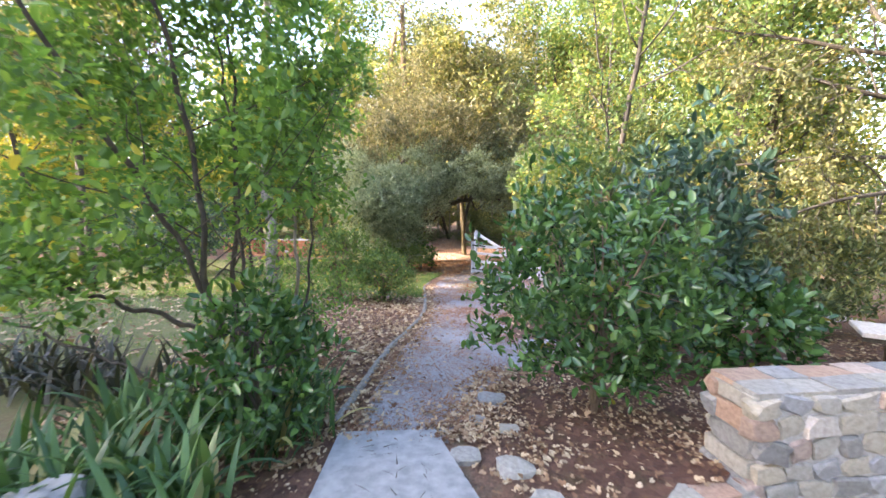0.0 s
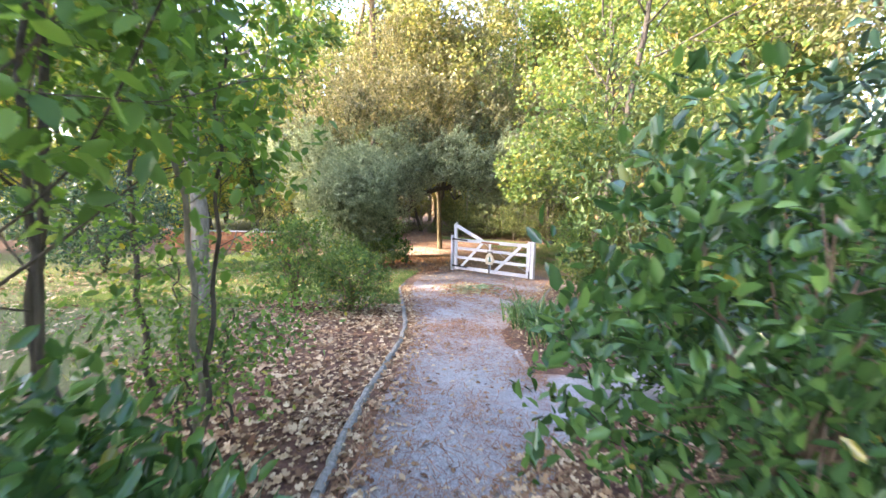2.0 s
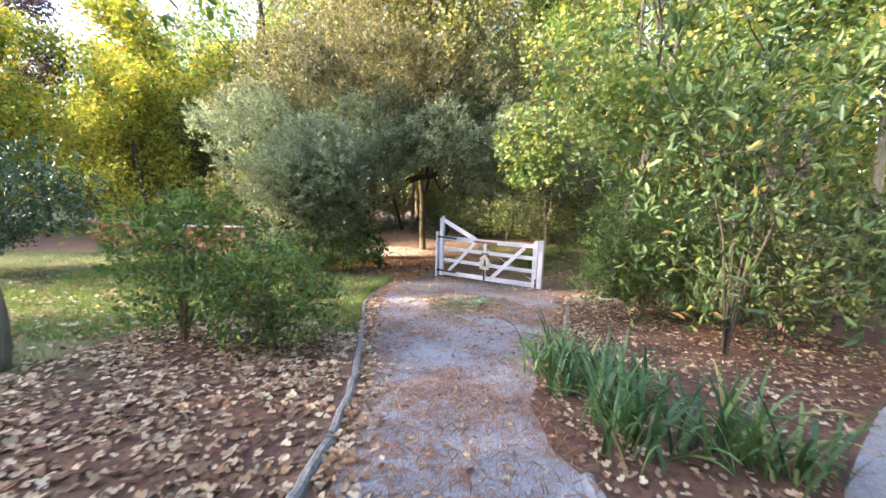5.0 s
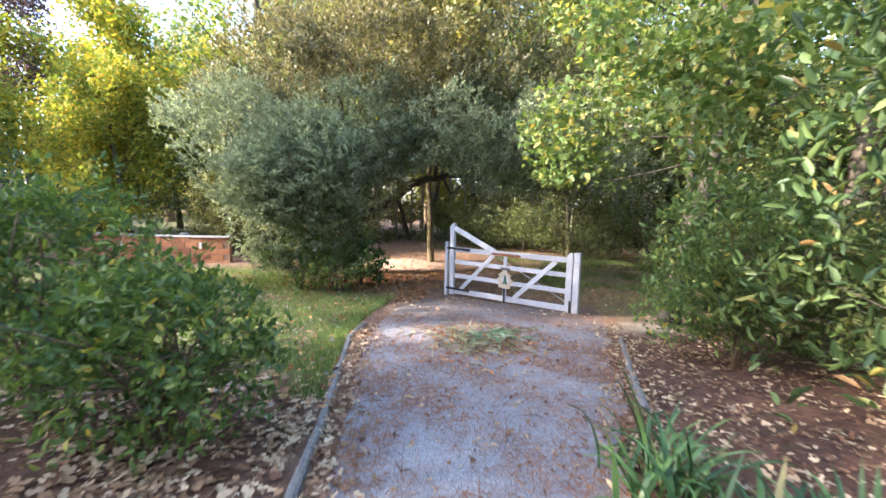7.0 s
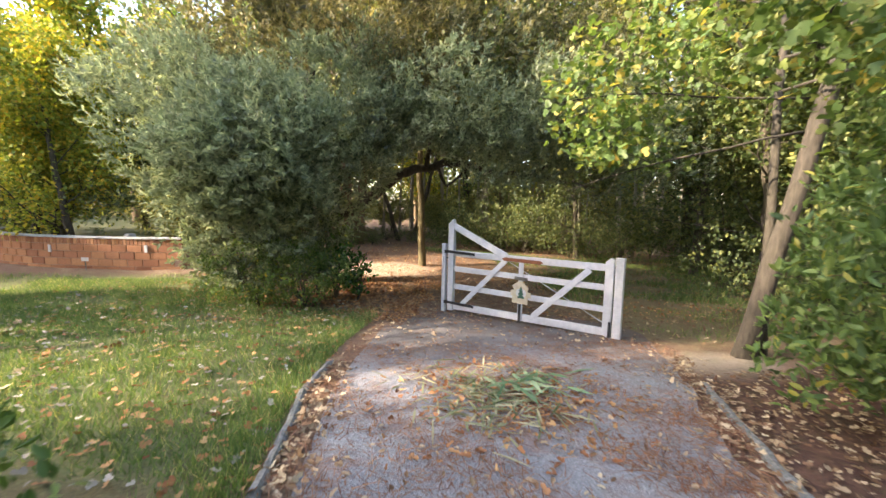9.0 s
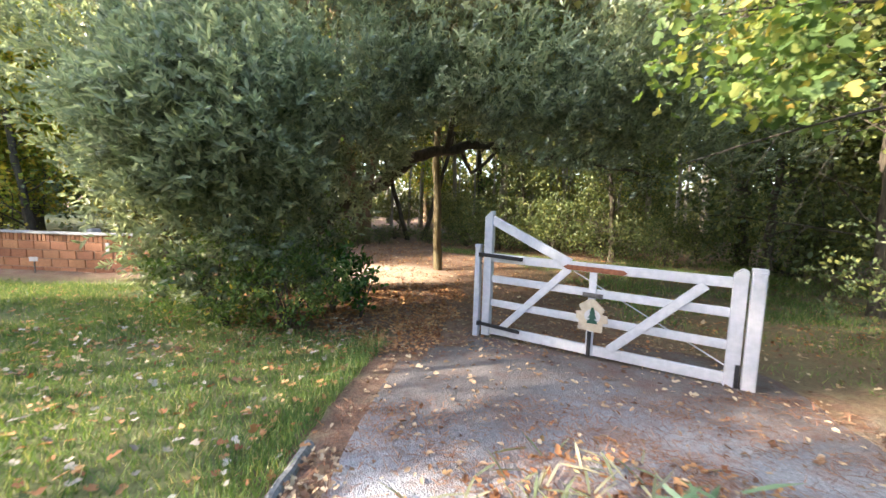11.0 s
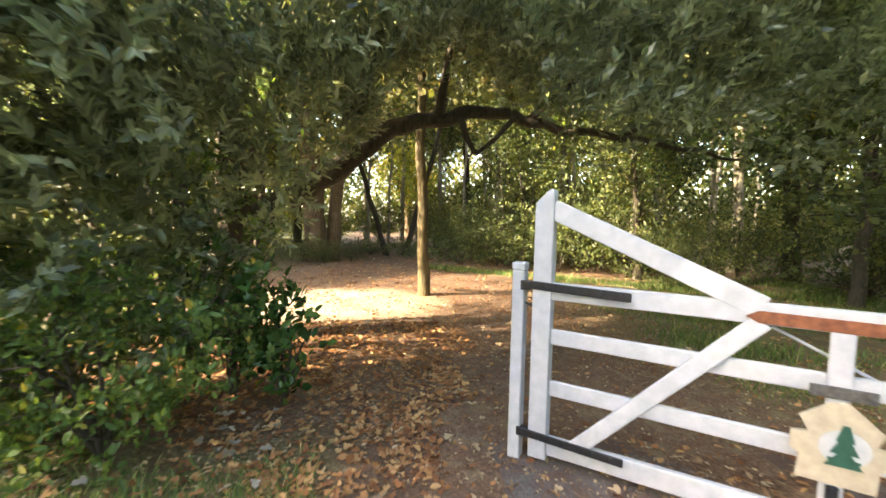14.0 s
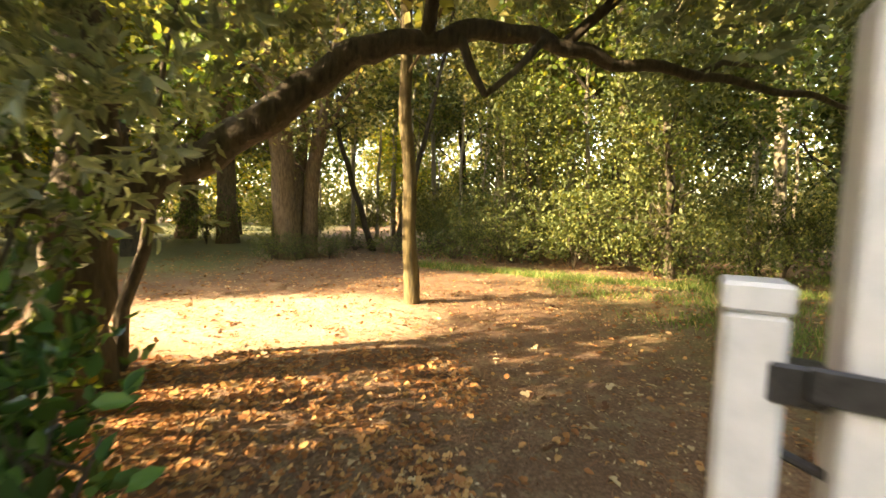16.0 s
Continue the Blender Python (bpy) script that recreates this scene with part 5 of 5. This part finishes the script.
# ---- brick wall on the lawn ----
def build_brick_wall():
    arc = [(-5.65, 21.05), (-6.9, 21.0), (-8.2, 21.2), (-9.7, 21.5), (-11.1, 22.1), (-12.4, 23.2), (-13.3, 24.7)]
    u = np.linspace(0, len(arc) - 1, 61)
    ax = np.interp(u, range(len(arc)), [p[0] for p in arc])
    ay = np.interp(u, range(len(arc)), [p[1] for p in arc])
    for _ in range(12):
        ax[1:-1], ay[1:-1] = (ax[:-2] + ax[1:-1] * 2 + ax[2:]) / 4, (ay[:-2] + ay[1:-1] * 2 + ay[2:]) / 4
    run = np.concatenate([[0], np.cumsum(np.hypot(np.diff(ax), np.diff(ay)))])
    wall = thing("brick_wall", (0, 0, 0), "low curved orange-brown brick wall with pale coping", "wall", kind="structure")
    z0 = -1.44

    def on(s):
        x, y = np.interp(s, run, ax), np.interp(s, run, ay)
        x2, y2 = np.interp(s + 0.02, run, ax), np.interp(s + 0.02, run, ay)
        if s + 0.02 > run[-1]:
            x2, y2, x, y = x, y, np.interp(s - 0.02, run, ax), np.interp(s - 0.02, run, ay)
        return x, y, math.degrees(math.atan2(y2 - y, x2 - x))
    v, f = [], []
    for i, s in enumerate(np.linspace(0, run[-1], 60)):
        x, y, a = on(s)
        nx, ny = -math.sin(radians(a)), math.cos(radians(a))
        v += [(x + nx * d, y + ny * d, z) for d, z in ((0.11, z0), (0.11, z0 + 0.98), (-0.11, z0 + 0.98), (-0.11, z0))]
        if i:
            k = i * 4
            f += [[k - 4 + j, k - 4 + (j + 1) % 4, k + (j + 1) % 4, k + j] for j in range(4)]
    f += [[0, 3, 2, 1], [len(v) - 4, len(v) - 3, len(v) - 2, len(v) - 1]]
    hang("wall_core", mesh_from("wall_core", v, f, BRICK_JOINT), wall, "recessed mortar joints")

    def one(name, wide, tall, deep):
        bm = bmesh.new()
        box_bm(bm, (-wide / 2, -deep / 2, 0), (wide / 2, deep / 2, tall), None, 0.008)
        me = bpy.data.meshes.new(name)
        bm.to_mesh(me)
        bm.free()
        me.materials.append(BRICK)
        return me
    block, soldier = one("brick", 0.385, 0.185, 0.25), one("brick", 0.088, 0.16, 0.25)
    for c in range(4):
        s = 0.2 + (0.2 if c % 2 else 0.0)
        while s < run[-1] - 0.2:
            x, y, a = on(s)
            hang("brick", block, wall, "", pose(x, y, z0 + 0.03 + c * 0.2, 0, 0, a))
            s += 0.4
    s = 0.05
    while s < run[-1] - 0.05:
        x, y, a = on(s)
        hang("brick", soldier, wall, "", pose(x, y, z0 + 0.825, 0, 0, a))
        s += 0.1
    v, f = [], []
    for i, s in enumerate(np.linspace(0, run[-1], 60)):
        x, y, a = on(s)
        nx, ny = -math.sin(radians(a)), math.cos(radians(a))
        v += [(x + nx * d, y + ny * d, z) for d, z in ((0.16, z0 + 0.99), (0.15, z0 + 1.03), (-0.15, z0 + 1.03), (-0.16, z0 + 0.99))]
        if i:
            k = i * 4
            f += [[k - 4 + j, k - 4 + (j + 1) % 4, k + (j + 1) % 4, k + j] for j in range(4)]
    f += [[0, 3, 2, 1], [len(v) - 4, len(v) - 3, len(v) - 2, len(v) - 1]]
    hang("coping", mesh_from("coping", v, f, CONCRETE), wall, "pale concrete coping")
    for s, z in ((0.9, 0.72), (3.6, 0.68)):
        x, y, a = on(s)
        m = pose(x, y, z0 + z, 0, 0, a) @ Matrix.Translation((0, 0.14, 0))
        box("wall_plate", (-0.04, -0.012, -0.1), (0.04, 0.012, 0.1), WHITE, wall, "small pale plate fixed to the bricks", m, 0.004)
    x, y, a = on(2.2)
    cap = hang("stone_block", blob("stone_block", (x + 0.2, y + 0.9, z0 + 0.9), (0.26, 0.2, 0.5), 12, CONCRETE, 0.8))
    cap.data.transform(Matrix.Translation((0, 0, -0.25)))
    box("pedestal", (x + 0.05, y + 0.75, -1.5), (x + 0.35, y + 1.05, z0 + 0.5), CONCRETE, cap)
    tagged(cap, "pale weathered stone block behind the brick wall", "stone")


build_brick_wall()


# ---- rubble stone wall by the start ----
def build_stone_wall():
    rng = random.Random(17)
    wall = thing("stone_wall", (0, 0, 0), "rubble stone wall with pale mortar and flat cap stones", "wall", kind="structure")

    def stretch(a, b, low, top, thick, cap):
        a, b = Vector((*a, 0)), Vector((*b, 0))
        d = b - a
        m = Matrix.Translation(a) @ Matrix.Rotation(math.atan2(d.y, d.x), 4, "Z")
        box("wall_core", (0.02, -thick / 2 - 0.012, low), (d.length - 0.02, thick / 2 + 0.012, top - 0.02), MORTAR, wall, "", m, 0.02)
        z, k = low, 0
        while z < top - 0.09:
            h = min(rng.uniform(0.10, 0.18), top - 0.035 - z)
            x = -rng.uniform(0, 0.08)
            while x < d.length - 0.04:
                w = rng.uniform(0.12, 0.28)
                for side in (-1, 1):
                    me = blob("stone", (0, 0, 0), (w * 0.82, 0.1, h * 0.8), rng.random() * 50, STONE, 0.62, 2, 0.62)
                    hang("stone", me, wall, "", m @ Matrix.Translation((min(x + w / 2, d.length - 0.03), side * (thick / 2 - 0.02) + rng.uniform(-0.012, 0.012), z + h / 2 + rng.uniform(-0.012, 0.012))) @ Matrix.Rotation(rng.uniform(-0.3, 0.3), 4, "Y"))
                x += w + 0.012
            for end in (0.01, d.length - 0.01):
                me = blob("stone", (0, 0, 0), (0.1, thick * 0.85, h * 0.88), rng.random() * 50, STONE, 0.57, 2, 0.56)
                hang("stone", me, wall, "", m @ Matrix.Translation((end, 0, z + h / 2)))
            z += h + 0.008
        if cap:
            x = -0.03
            while x < d.length:
                w = rng.uniform(0.22, 0.4)
                for y0 in (-0.5, 0.5):
                    me = blob("cap_stone", (0, 0, 0), (w * 0.92, thick * 0.48, 0.06), rng.random() * 50, STONE, 0.5, 2, 0.55)
                    hang("cap_stone", me, wall, "", m @ Matrix.Translation((x + w / 2, y0 * thick * 0.52, top - 0.03 + rng.uniform(-0.008, 0.008))))
                x += w + 0.01
    stretch((2.01, 2.67), (4.6, 2.95), -1.15, 0.35, 0.38, True)
    stretch((1.0, 2.3), (1.95, 2.57), -1.15, -0.29, 0.28, True)


build_stone_wall()


def build_stake():
    t = thing("garden_stake", at_land(-8.0, 20.75), "short pale marker stake in front of the brick wall", "stake")
    box("stem", (-0.012, -0.012, -0.1), (0.012, 0.012, 0.3), GREY_METAL, t)
    box("label_plate", (-0.09, -0.02, 0.26), (0.09, -0.012, 0.36), WHITE, t, "pale label plate", None, 0.003)


build_stake()


def build_bench():
    b = thing("bench", at_land(5.55, 4.5), "low bench with a pale weathered timber seat", "bench", rz=-34)
    for k in range(3):
        box("seat_plank", (-0.62, -0.3 + k * 0.205, 0.42), (0.9, -0.1 + k * 0.205, 0.48), BENCH_WOOD, b)
    for x in (-0.25, 0.6):
        box("leg", (x - 0.05, -0.1, -0.03), (x + 0.05, 0.22, 0.42), BARK_BROWN, b)
    box("apron", (-0.6, -0.26, 0.36), (0.88, -0.23, 0.42), BARK_DARK, b, "dark edge board")


build_bench()


# ---- litter, grass and cut leaves ----
def scatter(name, label, category, xy, seed, size, aspect, shape, material, lift=0.012, tilt=0.35, path=False):
    rng = np.random.default_rng(seed)
    n = len(xy)
    z = land(xy[:, 0], xy[:, 1]) + lift + rng.random(n) * 0.015
    at = np.column_stack([xy, z])
    way = rng.normal(size=(n, 3))
    way[:, 2] *= 0.18
    up = unit(np.array([0, 0, 1.0]) + rng.normal(size=(n, 3)) * tilt)
    s = size * rng.uniform(0.55, 1.3, n)
    ob = hang(name, leaves(name, at, way, up, s, s * aspect * rng.uniform(0.7, 1.1, n), shape, material))
    return tagged(ob, label, category, kind="stuff")


def sown(seed, n, x0, x1, y0, y1, keep=None, patch=0.9):
    """Random places in a rectangle, gathered in drifts."""
    rng = np.random.default_rng(seed)
    p = np.column_stack([rng.uniform(x0, x1, n * 4), rng.uniform(y0, y1, n * 4)])
    d = 0.5 + 0.25 * (np.sin(p[:, 0] * 2.3 + seed) * np.sin(p[:, 1] * 1.7 + seed * 2) + np.sin(p[:, 0] * 5.1 + p[:, 1] * 3.7))
    k = rng.random(n * 4) < 1 - patch + patch * np.clip(d, 0, 1)
    if keep is not None:
        k &= keep(p[:, 0], p[:, 1])
    return p[k][:n]


fork_low = lambda x: np.interp(x, [0.3, 1.0, 1.6, 2.4, 4, 8], [4.1, 4.7, 5.05, 5.5, 6.35, 7.5])
fork_high = lambda x: np.interp(x, [0.3, 1.0, 1.6, 2.0, 2.4, 3.1, 4, 8], [6.2, 6.15, 5.98, 6.25, 6.65, 7.1, 7.65, 8.9])
on_fork = lambda x, y: (x > 0.4) & (y > fork_low(x)) & (y < fork_high(x))
off_path = lambda x, y: ((x < left_edge(y) - 0.02) | (x > right_edge(y))) & ~on_fork(x, y)
on_path = lambda x, y: (x > left_edge(y) + 0.03) & (x < right_edge(y))
scatter("leaf_litter", "dry tan fallen leaves covering the bed", "leaves", sown(1, 10000, -3.4, -0.5, 2.6, 11, lambda x, y: off_path(x, y) & (x < 0)), 1, 0.065, 0.8, "lobed", DEAD_LEAF)
scatter("leaf_litter", "dry brown fallen leaves on the mulch bed", "leaves", sown(2, 9000, 0.2, 6.5, 2.2, 13, lambda x, y: off_path(x, y) & (x > 0)), 2, 0.055, 0.75, "lobed", DEAD_LEAF)
scatter("leaf_litter", "scattered tan leaves on the gravel", "leaves", sown(3, 1500, -0.9, 4.2, 3.0, 16, on_path), 3, 0.055, 0.6, "oval", DEAD_LEAF, 0.022)
scatter("leaf_litter", "tan leaves drifted along the path's edge", "leaves", np.column_stack([(lambda r, y: left_edge(y) + np.abs(r.normal(size=len(y))) * 0.16)(np.random.default_rng(5), np.random.default_rng(6).uniform(3, 13.5, 1500)), np.random.default_rng(6).uniform(3, 13.5, 1500)]), 4, 0.06, 0.7, "lobed", DEAD_LEAF, 0.022)
right_y = np.concatenate([np.random.default_rng(31).uniform(3.0, 4.6, 900), np.random.default_rng(32).uniform(9, 13.5, 900)])
scatter("leaf_litter", "tan leaves drifted along the path's other edge", "leaves", np.column_stack([right_edge(right_y) - 0.05 + np.random.default_rng(33).normal(size=1800) * 0.17, right_y]), 41, 0.055, 0.7, "lobed", DEAD_LEAF, 0.022)
scatter("pine_needles", "reddish pine needles drifted over the gravel", "needles", sown(7, 16000, -0.8, 4.0, 3.2, 14.2, on_path, 1.0), 5, 0.12, 0.06, "needle", NEEDLE, 0.02, 0.2)
scatter("leaf_litter", "orange and tan leaves scattered on the lawn", "leaves", sown(8, 1300, -7, -0.4, 10.0, 19, lambda x, y: (x < left_edge(y)) & (np.sin(x * 37.1 + y * 91.7) * 0.5 + 0.5 < 0.35 + np.clip(1.5 + (x - left_edge(y)), 0, 1) * 0.65)), 6, 0.07, 0.8, "lobed", ORANGE_LEAF, 0.03)
scatter("leaf_litter", "pale dry leaves scattered on the lawn", "leaves", sown(28, 750, -6.5, -0.4, 10.0, 18, lambda x, y: x < left_edge(y)), 26, 0.07, 0.75, "lobed", PALE_DEAD_LEAF, 0.035)
scatter("leaf_litter", "tan leaves scattered on the far lawn", "leaves", sown(9, 2500, -12, -3, 5, 16), 7, 0.1, 0.8, "lobed", DEAD_LEAF, 0.02)
scatter("leaf_litter", "orange-brown fallen leaves under the oak", "leaves", sown(10, 6500, -3.2, 1.6, 15.2, 20, lambda x, y: (x < np.interp(y, [15, 16.5, 20], [-0.1, 0.9, 1.6]) + 0.5 * np.sin(y * 2.2) * np.sin(x * 4 + y)) & (y > np.interp(x, [-3, -1, 0.2], [17.3, 16.5, 15.4]) + 0.25 * np.sin(x * 9))), 8, 0.06, 0.75, "lobed", ORANGE_LEAF)
scatter("leaf_litter", "brown fallen leaves across the clearing", "leaves", sown(11, 9000, -5, 10, 15.5, 30), 9, 0.06, 0.7, "oval", ORANGE_LEAF, 0.012)
scatter("leaf_litter", "tan fallen leaves across the clearing", "leaves", sown(12, 2500, -3, 8, 14, 30), 10, 0.075, 0.7, "lobed", DEAD_LEAF, 0.015)
scatter("leaf_litter", "fine brown leaf crumbs and needles across the clearing", "leaves", sown(14, 14000, -2.5, 5, 15.6, 23), 12, 0.035, 0.5, "diamond", DEAD_LEAF, 0.01)
scatter("leaf_litter", "small broken tan leaves on the mulch by the slab", "leaves", sown(18, 3600, -1.7, 2.6, 1.5, 5.2, lambda x, y: off_path(x, y) & ~((x > -0.86) & (x < 0.36) & (y < 3.15)) & (y > np.where(x > 0.7, 2.75, 0.0))), 16, 0.032, 0.7, "oval", DEAD_LEAF, 0.016)
scatter("leaf_litter", "broken tan leaves drifted round the slab's edge", "leaves", sown(19, 500, -0.9, 0.75, 2.95, 3.6), 17, 0.045, 0.7, "lobed", DEAD_LEAF, 0.022)
scatter("twigs", "dark twigs lying on the concrete slab", "twigs", sown(20, 26, -0.6, 0.45, 2.0, 2.9), 18, 0.1, 0.09, "needle", BARK_DARK, 0.045, 0.05)
scatter("pine_needles", "thick reddish drifts of pine needles on the path", "needles", sown(17, 15000, -0.9, 3.6, 3.0, 15.5, lambda x, y: on_path(x, y) & (y < 12.2) & (np.sin(x * 1.9 + 0.8 * y) + np.sin(y * 2.6 - x * 1.1) + 0.5 * np.sin(x * 6.3 + y * 4.1) > 0.75)), 15, 0.13, 0.07, "needle", NEEDLE, 0.022, 0.25)
scatter("pine_needles", "reddish needles across the clearing floor", "needles", sown(15, 12000, -2.5, 6, 15.4, 24), 13, 0.11, 0.05, "needle", NEEDLE, 0.012, 0.2)
scatter("twigs", "small dark twigs lying on the path", "twigs", sown(13, 420, -0.8, 3.4, 1.5, 16), 11, 0.16, 0.035, "diamond", BARK_DARK, 0.026, 0.2)


def blades(name, label, xy, seed, tall, wide):
    rng = np.random.default_rng(seed)
    n = len(xy)
    at = np.column_stack([xy, land(xy[:, 0], xy[:, 1]) - 0.005])
    way = np.array([0, 0, 1.0]) + rng.normal(size=(n, 3)) * np.array([0.45, 0.45, 0.1])
    s = tall * rng.uniform(0.45, 1.3, n)
    ob = hang(name, leaves(name, at, way, rand_dirs(rng, n), s, np.full(n, wide), "needle", GRASS))
    return tagged(ob, label, "grass", kind="stuff")


def turfy(cut):
    rng = np.random.default_rng(91)
    return lambda x, y: grass_weight(x, y) * (0.75 + 0.4 * np.sin(x * 1.7 + y) * np.sin(y * 2.1)) > cut + 0.35 * rng.random(len(x))


blades("grass", "short patchy lawn grass", sown(21, 75000, -8, 0.2, 10, 19.5, turfy(0.3), 0.3), 21, 0.1, 0.009)
blades("grass", "lawn grass in the distance", sown(22, 30000, -16, -3, 5, 24, turfy(0.3), 0.3), 22, 0.08, 0.014)
blades("grass", "thin weedy grass beyond the gate", sown(27, 7000, 3.2, 9, 13.6, 20, turfy(0.25), 0.6), 27, 0.1, 0.01)
blades("grass", "bright grass at the edge of the woods", sown(23, 26000, 1.5, 12, 17, 30, turfy(0.25), 0.3), 23, 0.17, 0.015)
blades("grass", "longer grass along the path's edge", np.column_stack([(lambda y, r: left_edge(y) - 0.08 - np.abs(r.normal(size=len(y))) * 0.22)(np.random.default_rng(24).uniform(10.3, 16, 5000), np.random.default_rng(25)), np.random.default_rng(24).uniform(10.3, 16, 5000)]), 24, 0.13, 0.009)


def cut_leaves():
    rng = np.random.default_rng(95)
    n = 260
    p = np.array([1.15, 12.4]) + rng.normal(size=(n, 2)) * np.array([0.34, 0.4])
    at = np.column_stack([p, land(p[:, 0], p[:, 1]) + 0.02 + rng.random(n) * 0.06])
    way = rng.normal(size=(n, 3)) * np.array([1, 1, 0.1])
    ob = hang("cut_leaf_pile", leaves("cut_leaf_pile", at, way, unit(np.array([0, 0, 1.0]) + rng.normal(size=(n, 3)) * 0.4), rng.uniform(0.16, 0.36, n), np.full(n, 0.019), "blade", WILTED))
    tagged(ob, "pile of cut wilting strap leaves on the gravel", "leaves", kind="stuff")
    n = 40
    p = np.array([1.5, 12.62]) + rng.normal(size=(n, 2)) * np.array([0.2, 0.16])
    at = np.column_stack([p, land(p[:, 0], p[:, 1]) + 0.05 + rng.random(n) * 0.08])
    way = rng.normal(size=(n, 3)) * np.array([1, 1, 0.15]) + np.array([0.5, -0.4, 0])
    ob = hang("cut_leaf_pile", leaves("cut_leaf_pile", at, way, unit(np.array([0, 0, 1.0]) + rng.normal(size=(n, 3)) * 0.5), rng.uniform(0.18, 0.38, n), np.full(n, 0.034), "blade", FRESH_CUT))
    tagged(ob, "fresh green strap leaves on top of the cut heap", "leaves", kind="stuff")
    n = 700
    p = np.array([1.3, 12.4]) + rng.normal(size=(n, 2)) * np.array([0.5, 0.5])
    scatter("leaf_litter", "brown leaves and needles caught round the cut heap", "leaves", p, 61, 0.07, 0.6, "lobed", ORANGE_LEAF, 0.025, 0.4)


cut_leaves()
